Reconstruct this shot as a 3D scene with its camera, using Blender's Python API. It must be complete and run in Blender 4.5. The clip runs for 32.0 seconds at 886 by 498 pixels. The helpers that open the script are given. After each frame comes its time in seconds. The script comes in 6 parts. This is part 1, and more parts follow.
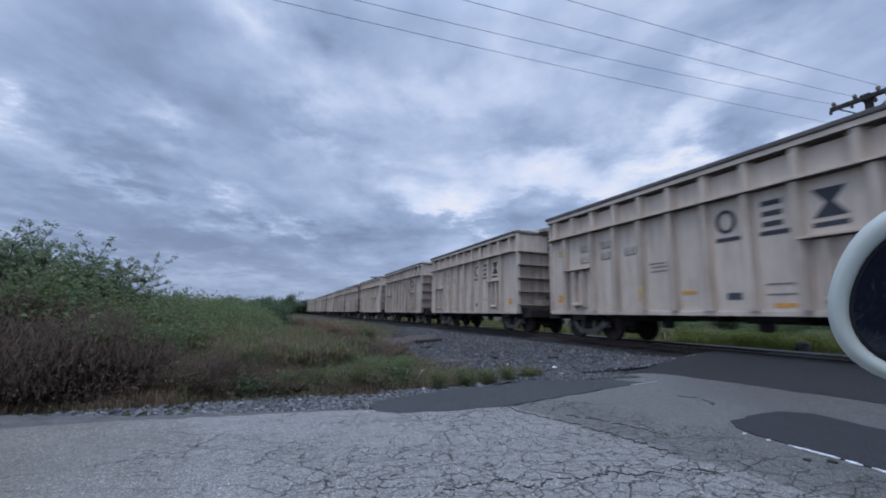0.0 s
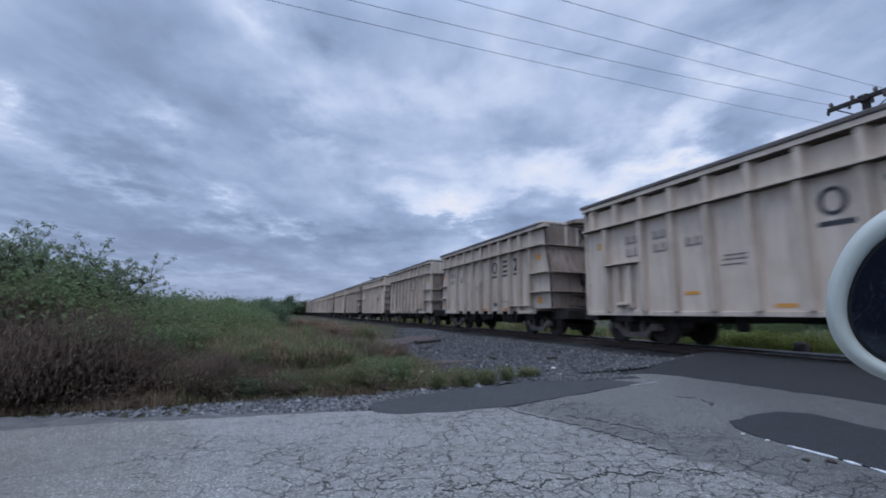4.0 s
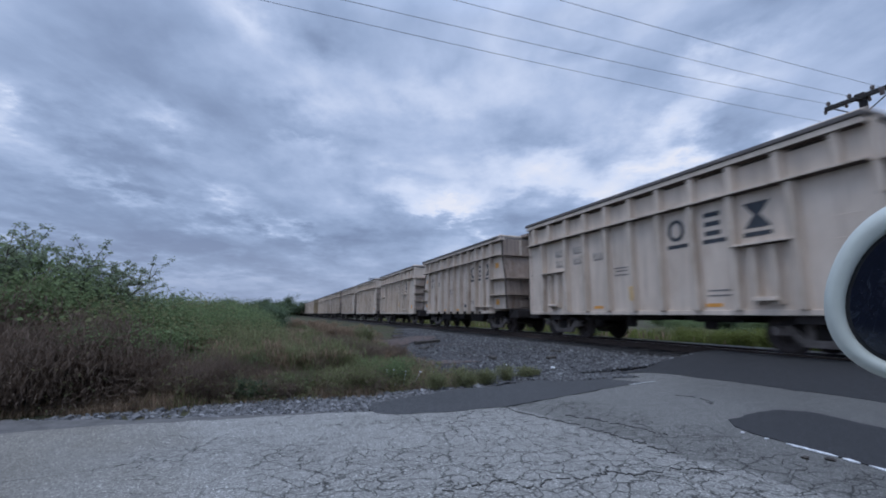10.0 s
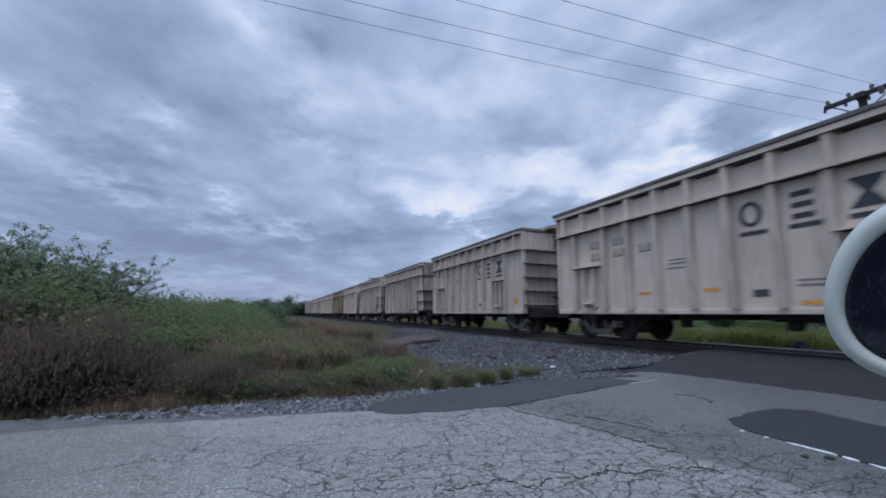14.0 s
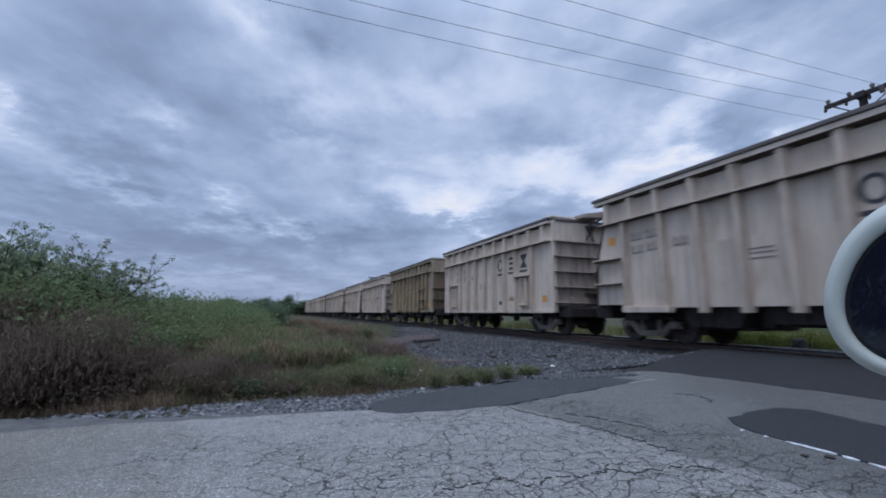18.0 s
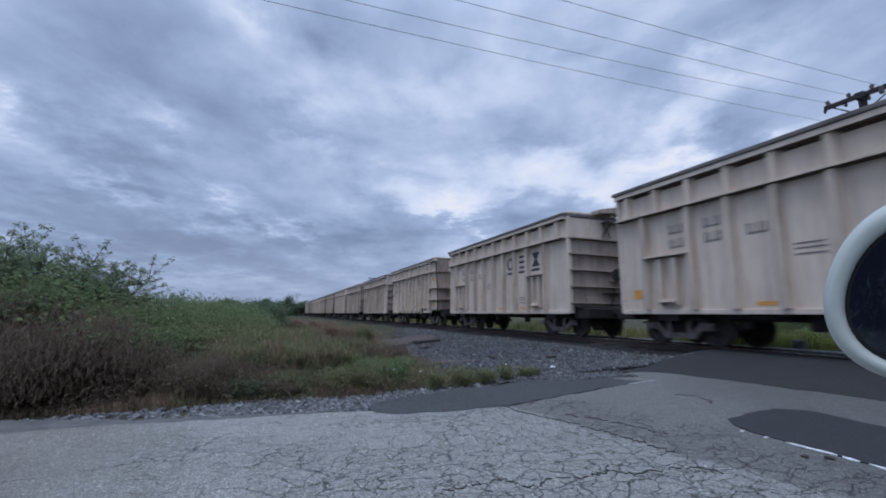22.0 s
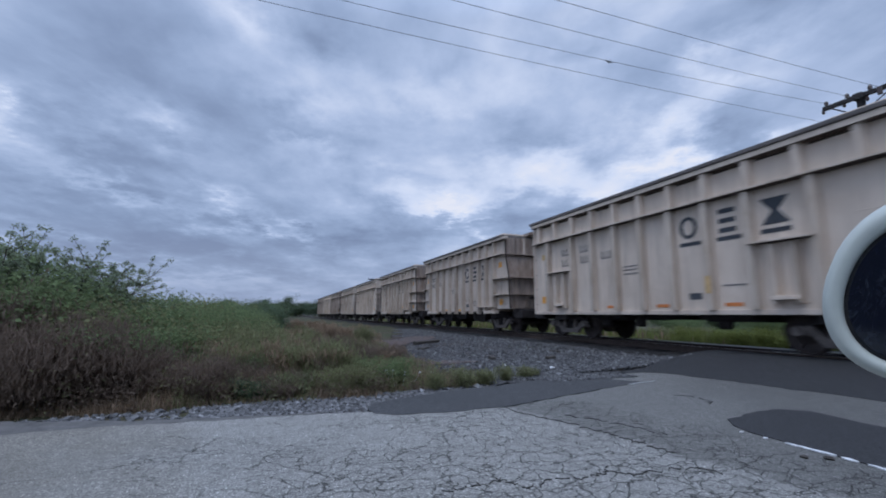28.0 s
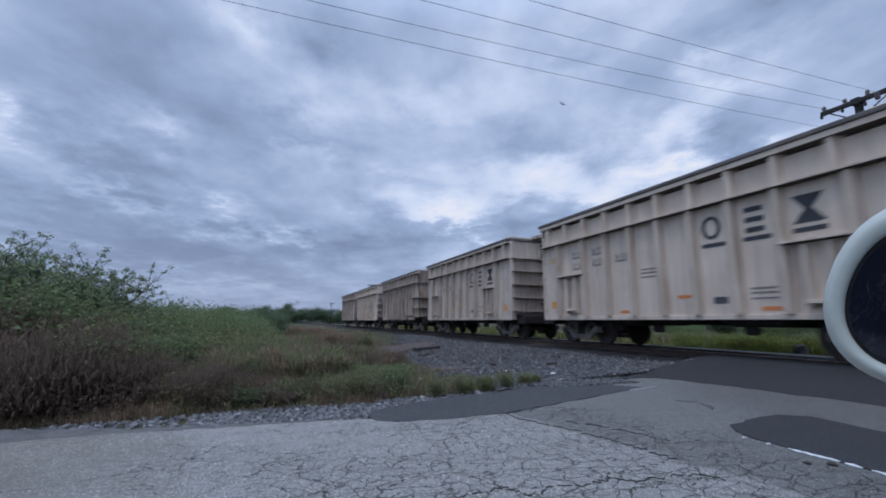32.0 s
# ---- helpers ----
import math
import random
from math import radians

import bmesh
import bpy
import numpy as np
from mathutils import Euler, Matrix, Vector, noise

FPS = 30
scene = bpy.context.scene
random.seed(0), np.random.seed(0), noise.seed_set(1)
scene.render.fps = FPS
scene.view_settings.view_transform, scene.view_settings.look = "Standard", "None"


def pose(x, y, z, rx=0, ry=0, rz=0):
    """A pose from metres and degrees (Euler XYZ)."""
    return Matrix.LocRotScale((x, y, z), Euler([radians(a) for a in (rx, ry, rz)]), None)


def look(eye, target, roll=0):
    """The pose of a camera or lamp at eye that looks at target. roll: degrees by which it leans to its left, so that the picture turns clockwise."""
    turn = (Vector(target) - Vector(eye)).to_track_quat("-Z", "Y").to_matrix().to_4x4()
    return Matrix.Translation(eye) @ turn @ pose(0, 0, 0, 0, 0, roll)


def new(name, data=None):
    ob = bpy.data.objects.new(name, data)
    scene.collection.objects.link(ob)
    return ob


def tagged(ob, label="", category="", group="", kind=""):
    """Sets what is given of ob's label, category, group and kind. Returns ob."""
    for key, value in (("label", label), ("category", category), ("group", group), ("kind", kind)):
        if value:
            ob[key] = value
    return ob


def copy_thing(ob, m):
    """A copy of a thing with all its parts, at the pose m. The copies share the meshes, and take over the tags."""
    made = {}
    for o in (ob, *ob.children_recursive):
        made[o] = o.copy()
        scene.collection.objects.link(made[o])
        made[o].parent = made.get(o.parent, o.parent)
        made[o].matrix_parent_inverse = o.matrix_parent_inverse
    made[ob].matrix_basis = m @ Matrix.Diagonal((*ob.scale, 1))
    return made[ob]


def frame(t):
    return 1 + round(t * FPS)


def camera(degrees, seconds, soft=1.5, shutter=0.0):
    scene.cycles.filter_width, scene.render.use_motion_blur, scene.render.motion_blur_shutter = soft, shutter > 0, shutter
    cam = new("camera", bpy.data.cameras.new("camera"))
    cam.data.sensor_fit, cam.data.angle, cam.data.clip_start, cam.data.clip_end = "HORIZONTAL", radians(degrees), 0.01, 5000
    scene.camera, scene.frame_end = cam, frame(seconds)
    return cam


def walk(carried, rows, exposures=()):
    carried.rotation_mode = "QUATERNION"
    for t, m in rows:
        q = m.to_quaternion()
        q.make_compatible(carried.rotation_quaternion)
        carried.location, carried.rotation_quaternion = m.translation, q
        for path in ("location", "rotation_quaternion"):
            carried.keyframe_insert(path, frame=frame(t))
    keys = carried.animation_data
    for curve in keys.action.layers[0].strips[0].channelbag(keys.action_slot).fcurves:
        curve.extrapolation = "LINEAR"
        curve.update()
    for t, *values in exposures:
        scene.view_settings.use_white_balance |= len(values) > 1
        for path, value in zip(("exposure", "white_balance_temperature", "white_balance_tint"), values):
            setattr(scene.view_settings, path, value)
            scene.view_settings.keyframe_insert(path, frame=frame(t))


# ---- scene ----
EYE = (0.0, 0.0, 0.70)          # rail top is z = 0, the track runs along +y at x = TRACK
TRACK = 11.384
PITCH = 13.85                   # coupled length of one wagon
SIDE = 1.55                     # half width of a wagon over its framing
PANEL = SIDE - 0.03             # half width over the side sheets, which stand back behind ribs and ledges
RAIL = -0.07                    # top of the rails


def aim(bearing, rise, roll):
    b, r = radians(bearing), radians(rise)
    way = Vector((math.sin(b) * math.cos(r), math.cos(b) * math.cos(r), math.sin(r)))
    return look(EYE, Vector(EYE) + way, roll)


cam = camera(92.16, 32.0, soft=1.85, shutter=0.42)
walk(cam, [(t, aim(b, r, k)) for t, b, r, k in (
    (0.0, 20.750, 8.650, 0.976),
    (0.5, 20.761, 8.653, 0.966),
    (1.0, 20.795, 8.667, 0.947),
    (1.5, 20.835, 8.690, 0.935),
    (2.0, 20.869, 8.720, 0.922),
    (2.5, 20.879, 8.741, 0.912),
    (3.0, 20.887, 8.752, 0.903),
    (3.5, 20.888, 8.754, 0.902),
    (5.5, 20.998, 8.790, 0.760),
    (6.0, 21.003, 8.793, 0.744),
    (6.5, 21.006, 8.803, 0.725),
    (7.0, 21.009, 8.814, 0.706),
    (7.5, 21.011, 8.824, 0.714),
    (8.0, 21.018, 8.821, 0.694),
    (8.5, 21.023, 8.818, 0.682),
    (9.0, 21.029, 8.811, 0.652),
    (9.5, 21.038, 8.799, 0.620),
    (10.0, 21.052, 8.798, 0.577),
    (10.5, 21.077, 8.788, 0.525),
    (11.0, 21.107, 8.784, 0.494),
    (11.5, 21.135, 8.769, 0.465),
    (12.0, 21.137, 8.755, 0.465),
    (12.5, 21.120, 8.739, 0.468),
    (13.0, 21.099, 8.723, 0.481),
    (13.5, 21.088, 8.718, 0.476),
    (14.0, 21.091, 8.734, 0.463),
    (14.5, 21.091, 8.744, 0.456),
    (16.5, 21.080, 8.687, 0.481),
    (17.0, 21.077, 8.672, 0.485),
    (17.5, 21.078, 8.640, 0.489),
    (18.0, 21.077, 8.623, 0.491),
    (18.5, 21.076, 8.612, 0.490),
    (19.0, 21.066, 8.610, 0.498),
    (19.5, 21.065, 8.631, 0.505),
    (20.0, 21.067, 8.670, 0.513),
    (20.5, 21.082, 8.716, 0.499),
    (21.0, 21.088, 8.737, 0.494),
    (21.5, 21.095, 8.741, 0.487),
    (22.0, 21.090, 8.730, 0.489),
    (22.5, 21.087, 8.733, 0.489),
    (23.0, 21.086, 8.744, 0.487),
    (23.5, 21.108, 8.771, 0.473),
    (24.0, 21.132, 8.785, 0.455),
    (24.5, 21.144, 8.797, 0.441),
    (25.0, 21.135, 8.797, 0.440),
    (25.5, 21.125, 8.802, 0.442),
    (27.5, 21.179, 8.840, 0.441),
    (28.0, 21.182, 8.829, 0.444),
    (28.5, 21.189, 8.809, 0.424),
    (29.0, 21.196, 8.785, 0.414),
    (29.5, 21.201, 8.801, 0.386),
    (30.0, 21.201, 8.889, 0.362),
    (30.5, 21.185, 9.075, 0.341),
    (31.0, 21.171, 9.311, 0.315),
    (31.5, 21.159, 9.511, 0.281),
    (32.0, 21.162, 9.601, 0.255),
)])

# ---------------------------------------------------------------- world and light
world = bpy.data.worlds.new("overcast_evening")
scene.world = world
world.use_nodes = True


def node(tree, kind, inputs=None, **attrs):
    n = tree.nodes.new(kind)
    for k, v in attrs.items():
        setattr(n, k, v)
    for k, v in (inputs or {}).items():
        if isinstance(v, bpy.types.NodeSocket):
            tree.links.new(v, n.inputs[k])
        else:
            n.inputs[k].default_value = v
    return n


def math_node(tree, op, a, b=0.0, clamp=False):
    n = node(tree, "ShaderNodeMath", {0: a, 1: b}, operation=op)
    n.use_clamp = clamp
    return n.outputs[0]


def ramp(tree, fac, stops):
    n = node(tree, "ShaderNodeValToRGB", {0: fac})
    el = n.color_ramp.elements
    while len(el) < len(stops):
        el.new(0.5)
    for e, (at, c) in zip(el, stops):
        e.position = at
        e.color = (*c, 1) if len(c) == 3 else c
    return n.outputs[0]


def mix(tree, fac, a, b, how="MIX"):
    n = node(tree, "ShaderNodeMix", data_type="RGBA", blend_type=how)
    for i, v in ((0, fac), (6, a), (7, b)):
        if isinstance(v, bpy.types.NodeSocket):
            tree.links.new(v, n.inputs[i])
        elif i:
            n.inputs[i].default_value = (*v, 1)
        else:
            n.inputs[i].default_value = v
    return n.outputs[2]


def noise_tex(tree, vec, scale, detail=4.0, rough=0.55, distort=0.0):
    n = node(tree, "ShaderNodeTexNoise", {"Vector": vec, "Scale": scale, "Detail": detail, "Roughness": rough,
                                          "Distortion": distort})
    return n.outputs[0]


def stretch(t, vec, sx, sy, sz):
    return node(t, "ShaderNodeMapping", {0: vec, 3: (sx, sy, sz)}).outputs[0]


# cloud banks and gaps: bearing, rise, half length, half depth, tilt (degrees), how much thinner
THICK_BANKS = (
    (62.0, 33.0, 19.0, 8.0, 8, -0.08),
    (2.9, 34.1, 7.6, 4.7, -10, -0.06),
    (41.3, 33.1, 6.1, 3.6, 0, -0.03),
    (56.9, 26.4, 3.9, 1.4, 10, -0.035),
    (56.6, 20.2, 7.1, 3.8, 25, -0.06),
    (30.2, 24.5, 16.3, 5.6, -8, -0.045),
    (1.5, 22.3, 12.8, 4.1, -12, -0.06),
    (-20.4, 17.6, 19.6, 4.5, -18, -0.06),
    (-10.3, 8.7, 39.4, 5.8, -10, -0.048),
    (7.3, 8.1, 27.9, 4.7, 5, -0.05),
    (22.3, 12.3, 15.3, 3.4, -8, -0.05),
    (-23.3, 8.5, 15.3, 4, -8, -0.03),
    (30.1, 14.1, 7.5, 3.4, 10, -0.04),
    (21.4, 31.8, 3.6, 3.4, -40, -0.03),
    (-25.4, 25.9, 7.8, 5, -30, -0.015),
    (-12.4, 30.6, 10.9, 4.9, -20, -0.02),
)
THIN_BANKS = (
    (47.5, 18.6, 5.5, 3.0, 5, 0.07),
    (26.5, 16.3, 10.5, 3.6, -5, 0.02),
    (21.6, 14.5, 7, 2.3, -3, 0.11),
    (12.9, 17.3, 5.1, 4, -30, 0.035),
    (36.2, 18.9, 12.6, 4.5, -5, 0.08),
    (41.1, 16, 6.6, 2, 0, 0.05),
    (51.1, 19.6, 6.5, 2, 10, 0.08),
    (-6.8, 12.9, 4.1, 2.2, -10, 0.08),
    (0.1, 11.3, 4.1, 1.4, -10, 0.06),
    (-26.3, 19.4, 2.4, 3.1, -30, 0.09),
    (-14.9, 22.3, 5.3, 2.5, -25, 0.05),
    (-17.6, 13.6, 11.2, 1.4, -12, 0.045),
    (-14.0, 4.2, 16.0, 2.6, -6, 0.05),
    (55.8, 26.4, 5.5, 3.2, 12, 0.075),
    (49.2, 22.6, 6.0, 3.2, 5, 0.075),
    (15.8, 29.1, 35.4, 7, -5, 0.045),
    (59.3, 17.8, 2.4, 1.3, 10, 0.05),
    (3.8, 20.5, 7.1, 2.5, -10, 0.05),
    (27, 11.9, 2.5, 1.1, 0, 0.06),
    (-6.4, 33.9, 4.8, 2.9, -20, 0.04),
)


def bank(tree, vec, bearing, rise, long, deep, tilt, amount):
    """One soft-edged lens of cloud in the dome of the sky."""
    m = look((0, 0, 0), (math.sin(radians(bearing)) * math.cos(radians(rise)), math.cos(radians(bearing)) * math.cos(radians(rise)),
                         math.sin(radians(rise)))).to_3x3() @ Matrix.Rotation(radians(tilt), 3, "Z")
    at = m @ Vector((0, 0, -1))
    n = node(tree, "ShaderNodeMapping", {0: vec, 1: at, 2: tuple(m.to_euler()), 3: (radians(long) * 1.5, radians(deep) * 1.5, 0.8)},
             vector_type="TEXTURE")
    g = node(tree, "ShaderNodeTexGradient", {0: n.outputs[0]}, gradient_type="QUADRATIC_SPHERE")
    return math_node(tree, "MULTIPLY", g.outputs[1], amount)


def build_world():
    tree = world.node_tree
    tree.nodes.clear()
    co = node(tree, "ShaderNodeTexCoord").outputs["Generated"]
    xyz = node(tree, "ShaderNodeSeparateXYZ", {0: co})
    z = xyz.outputs[2]
    # the cloud deck is a level sheet, drawn out into streets along the wind: its lumps shrink and flatten towards the horizon
    deck = math_node(tree, "DIVIDE", 1.0, math_node(tree, "ADD", math_node(tree, "MAXIMUM", z, 0.0), 0.16))
    flat = node(tree, "ShaderNodeVectorMath", {0: co, "Scale": deck}, operation="SCALE").outputs[0]
    wind = node(tree, "ShaderNodeMapping", {0: flat, 1: CLOUD_SHIFT, 2: (0, 0, radians(CLOUD_WIND))}).outputs[0]
    street = stretch(tree, wind, 1.0, 0.78, 1.0)
    big = noise_tex(tree, street, 0.9, 2.0, 0.5, 0.0)
    fine = noise_tex(tree, street, 1.9, 7.0, 0.54, 0.25)
    wisp = noise_tex(tree, stretch(tree, wind, 1.0, 0.6, 1.0), 7.5, 4.0, 0.6, 0.2)
    puff = math_node(tree, "ADD", math_node(tree, "MULTIPLY", big, 0.16), math_node(tree, "MULTIPLY", fine, 0.32))
    puff = math_node(tree, "ADD", puff, math_node(tree, "MULTIPLY", wisp, 0.06))
    puff = math_node(tree, "ADD", puff, CLOUD_LEVEL)
    swirl = node(tree, "ShaderNodeTexNoise", {"Vector": wind, "Scale": 3.5, "Detail": 6.0, "Roughness": 0.62}).outputs["Color"]
    swirl = node(tree, "ShaderNodeVectorMath", {0: swirl, 1: (0.5, 0.5, 0.5)}, operation="SUBTRACT").outputs[0]
    swirl = node(tree, "ShaderNodeVectorMath", {0: swirl, "Scale": 0.22}, operation="SCALE").outputs[0]
    warped = node(tree, "ShaderNodeVectorMath", {0: co, 1: swirl}, operation="ADD").outputs[0]
    for row in THICK_BANKS + THIN_BANKS:
        puff = math_node(tree, "ADD", puff, math_node(tree, "MULTIPLY", bank(tree, warped, *row), BANK_DEPTH))
    # the cloud is thinnest, and the sky lightest, low over the track
    thin = node(tree, "ShaderNodeVectorMath", {0: co, 1: GLOW_WAY}, operation="DOT_PRODUCT").outputs["Value"]
    thin = math_node(tree, "POWER", math_node(tree, "MAXIMUM", thin, 0.0), 2.0)
    puff = math_node(tree, "ADD", puff, math_node(tree, "MULTIPLY", thin, 0.05))
    cloud = ramp(tree, puff, ((0.42, (0.196, 0.258, 0.419)), (0.48, (0.247, 0.328, 0.514)), (0.53, (0.322, 0.422, 0.639)),
                              (0.58, (0.428, 0.535, 0.774)), (0.645, (0.645, 0.735, 0.95)), (0.72, (0.80, 0.835, 0.96))))
    sky = node(tree, "ShaderNodeTexSky", sky_type="NISHITA", sun_disc=False, sun_elevation=radians(SUN_RISE),
               sun_rotation=radians(SUN_BEARING))
    clear = mix(tree, 1.0, sky.outputs[0], (0.08, 0.08, 0.08), "MULTIPLY")
    veil = mix(tree, 0.94, clear, cloud)
    # an overcast sky grows brighter towards the zenith; low haze near the horizon
    haze = math_node(tree, "SUBTRACT", 1.15, math_node(tree, "MULTIPLY", z, 6.5), True)
    low = mix(tree, math_node(tree, "MULTIPLY", haze, 0.72), veil, (0.308, 0.378, 0.560))
    up = math_node(tree, "MAXIMUM", math_node(tree, "SUBTRACT", z, 0.60), 0.0)
    back = node(tree, "ShaderNodeVectorMath", {0: co, 1: (-0.80, -0.60, 0.0)}, operation="DOT_PRODUCT").outputs["Value"]
    back = math_node(tree, "MAXIMUM", back, 0.0)
    gain = math_node(tree, "ADD", 1.0, math_node(tree, "MULTIPLY", up, ZENITH))
    gain = math_node(tree, "ADD", gain, math_node(tree, "MULTIPLY", back, BEHIND))
    lit = node(tree, "ShaderNodeVectorMath", {0: low, "Scale": gain}, operation="SCALE").outputs[0]
    bg = node(tree, "ShaderNodeBackground", {0: lit, 1: 1.0})
    out = node(tree, "ShaderNodeOutputWorld", {0: bg.outputs[0]})


CLOUD_SHIFT, CLOUD_WIND, CLOUD_LEVEL = (2.3, 0.7, 0.4), 20.0, 0.268
BANK_DEPTH = 1.7
GLOW_WAY = (0.66, 0.74, 0.12)
SUN_RISE, SUN_BEARING = 68.0, 235.0
ZENITH, BEHIND = 5.3, 0.8
build_world()
sun = new("sun", bpy.data.lights.new("sun", "SUN"))
sun.data.energy, sun.data.angle, sun.data.color = 0.75, radians(34), (1.0, 0.97, 0.92)
b, r = radians(SUN_BEARING), radians(SUN_RISE)
sun.matrix_world = look((math.sin(b) * math.cos(r) * 50, math.cos(b) * math.cos(r) * 50, math.sin(r) * 50), (0, 0, 0))
scene.view_settings.exposure = 0.0

# ---------------------------------------------------------------- materials


def material(name, rough=0.7, metal=0.0, spec=0.5):
    m = bpy.data.materials.new(name)
    m.use_nodes = True
    t = m.node_tree
    s = t.nodes["Principled BSDF"]
    s.inputs["Roughness"].default_value = rough
    s.inputs["Metallic"].default_value = metal
    s.inputs["Specular IOR Level"].default_value = spec
    return m, t, s


def coords(t, own=True):
    """Object space, shifted by a chance amount for each object where own is set."""
    co = node(t, "ShaderNodeTexCoord").outputs["Object"]
    if not own:
        return co
    rnd = node(t, "ShaderNodeObjectInfo").outputs["Random"]
    far = math_node(t, "MULTIPLY", rnd, 37.0)
    return node(t, "ShaderNodeVectorMath", {0: co, 1: far}, operation="ADD").outputs[0]


def bump(t, s, height, strength=0.3, dist=0.01):
    n = node(t, "ShaderNodeBump", {"Strength": strength, "Distance": dist, "Height": height})
    t.links.new(n.outputs[0], s.inputs["Normal"])


def plain(name, color, rough=0.7, metal=0.0, vary=0.25, scale=6.0, bumpy=0.15, own=True):
    m, t, s = material(name, rough, metal)
    co = coords(t, own)
    a = noise_tex(t, co, scale, 5.0)
    b2 = noise_tex(t, co, scale * 9, 3.0)
    f = math_node(t, "ADD", math_node(t, "MULTIPLY", a, 0.65), math_node(t, "MULTIPLY", b2, 0.35))
    lo = [c * (1 - vary) for c in color]
    hi = [min(1, c * (1 + vary)) for c in color]
    t.links.new(ramp(t, f, ((0.32, lo), (0.68, hi))), s.inputs["Base Color"])
    bump(t, s, b2, bumpy, 0.004)
    return m


def wagon_paint(name, color, dirt=0.5):
    """Faded paint with rain streaks, grime and a little rust."""
    m, t, s = material(name, 0.68, 0.0, 0.3)
    co = coords(t)
    streak = noise_tex(t, stretch(t, co, 5.5, 5.5, 0.35), 1.0, 5.0, 0.6)
    blot = noise_tex(t, co, 0.9, 6.0, 0.6, 0.4)
    rust = noise_tex(t, stretch(t, co, 3.0, 3.0, 0.5), 1.3, 7.0, 0.68)
    fine = noise_tex(t, co, 60.0, 2.0)
    c1 = ramp(t, streak, ((0.30, [c * (1 - 0.62 * dirt) for c in color]), (0.47, [c * (1 - 0.15 * dirt) for c in color]), (0.58, color),
                          (0.75, [min(1, c * 1.14) for c in color])))
    c2 = mix(t, math_node(t, "MULTIPLY", ramp(t, blot, ((0.42, (0, 0, 0)), (0.66, (1, 1, 1)))), 0.75 * dirt), c1,
             [c * k for c, k in zip(color, (0.56, 0.50, 0.44))])
    c3 = mix(t, math_node(t, "MULTIPLY", ramp(t, rust, ((0.54, (0, 0, 0)), (0.70, (1, 1, 1)))), 0.85 * dirt), c2,
             (0.15, 0.085, 0.05))
    t.links.new(c3, s.inputs["Base Color"])
    bump(t, s, math_node(t, "ADD", fine, math_node(t, "MULTIPLY", blot, 2.0)), 0.12, 0.006)
    return m


PAINTS = {
    "white": wagon_paint("faded_white_wagon_paint", (0.662, 0.553, 0.455), 0.36),
    "grey": wagon_paint("greyish_white_wagon_paint", (0.594, 0.500, 0.417), 0.44),
    "dusty": wagon_paint("dusty_beige_wagon_paint", (0.480, 0.402, 0.335), 0.58),
    "tan": wagon_paint("tan_wagon_paint", (0.390, 0.315, 0.225), 0.6),
}
# Rib and ledge paint: rust streaks, with rib shade in the darker base colour.
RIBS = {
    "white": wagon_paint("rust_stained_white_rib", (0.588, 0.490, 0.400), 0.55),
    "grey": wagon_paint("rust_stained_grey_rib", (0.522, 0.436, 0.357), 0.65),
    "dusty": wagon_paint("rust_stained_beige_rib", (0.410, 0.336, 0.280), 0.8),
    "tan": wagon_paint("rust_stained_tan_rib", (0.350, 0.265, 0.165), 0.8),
    # End-wall paint: rust and dirt, with the ends' shade in its dark base.
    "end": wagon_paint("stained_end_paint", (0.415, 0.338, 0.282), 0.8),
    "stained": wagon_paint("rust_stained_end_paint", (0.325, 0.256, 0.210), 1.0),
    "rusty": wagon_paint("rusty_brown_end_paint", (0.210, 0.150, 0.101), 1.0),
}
ROOF = plain("weathered_roof_steel", (0.125, 0.112, 0.105), 0.85, 0.0, 0.35, 1.5)
# Dark brown: painted shade under ledges and chords, rust on the corner seams.
SHADE_RUST = plain("bare_rusty_underside", (0.060, 0.044, 0.036), 0.9, 0.0, 0.5, 6.0)
UNDER = plain("grimy_black_steel", (0.027, 0.021, 0.020), 0.8, 0.2, 0.5, 4.0)
TRUCKM = plain("dusty_cast_steel", (0.155, 0.130, 0.115), 0.85, 0.1, 0.5, 5.0)
WHEELM = plain("wheel_steel", (0.052, 0.039, 0.035), 0.7, 0.3, 0.45, 7.0)
RAILM = plain("worn_rail_steel", (0.55, 0.54, 0.52), 0.45, 0.6, 0.3, 8.0)
RUSTRAIL = plain("rusty_rail_side", (0.06, 0.042, 0.034), 0.9, 0.2, 0.4, 9.0)
TIE = plain("creosoted_timber", (0.05, 0.042, 0.036), 0.9, 0.0, 0.5, 5.0, 0.5)
MARK = plain("dark_slate_marking_paint", (0.042, 0.047, 0.055), 0.75, 0.0, 0.4, 6.0)
FAINT = plain("faded_stencil_paint", (0.19, 0.168, 0.158), 0.8, 0.0, 0.3, 20.0)
DATAM = plain("dark_slate_panel_paint", (0.060, 0.064, 0.072), 0.7, 0.0, 0.3, 12.0)
DABM = plain("faded_tan_yellow_paint", (0.56, 0.37, 0.17), 0.8, 0.0, 0.45, 9.0)
VERMILION = plain("red_orange_reflector_sheeting", (0.62, 0.20, 0.055), 0.5, 0.0, 0.3, 12.0)
ORANGE = plain("orange_reflector_sheeting", (0.67, 0.305, 0.058), 0.5, 0.0, 0.3, 12.0)
POLEM = plain("weathered_pole_wood", (0.030, 0.027, 0.026), 0.9, 0.0, 0.4, 3.0, 0.5)
CANM = plain("grey_painted_steel", (0.36, 0.37, 0.38), 0.5, 0.1, 0.15, 5.0)
WIREM = plain("aluminium_cable", (0.10, 0.10, 0.11), 0.6, 0.3, 0.2, 3.0)
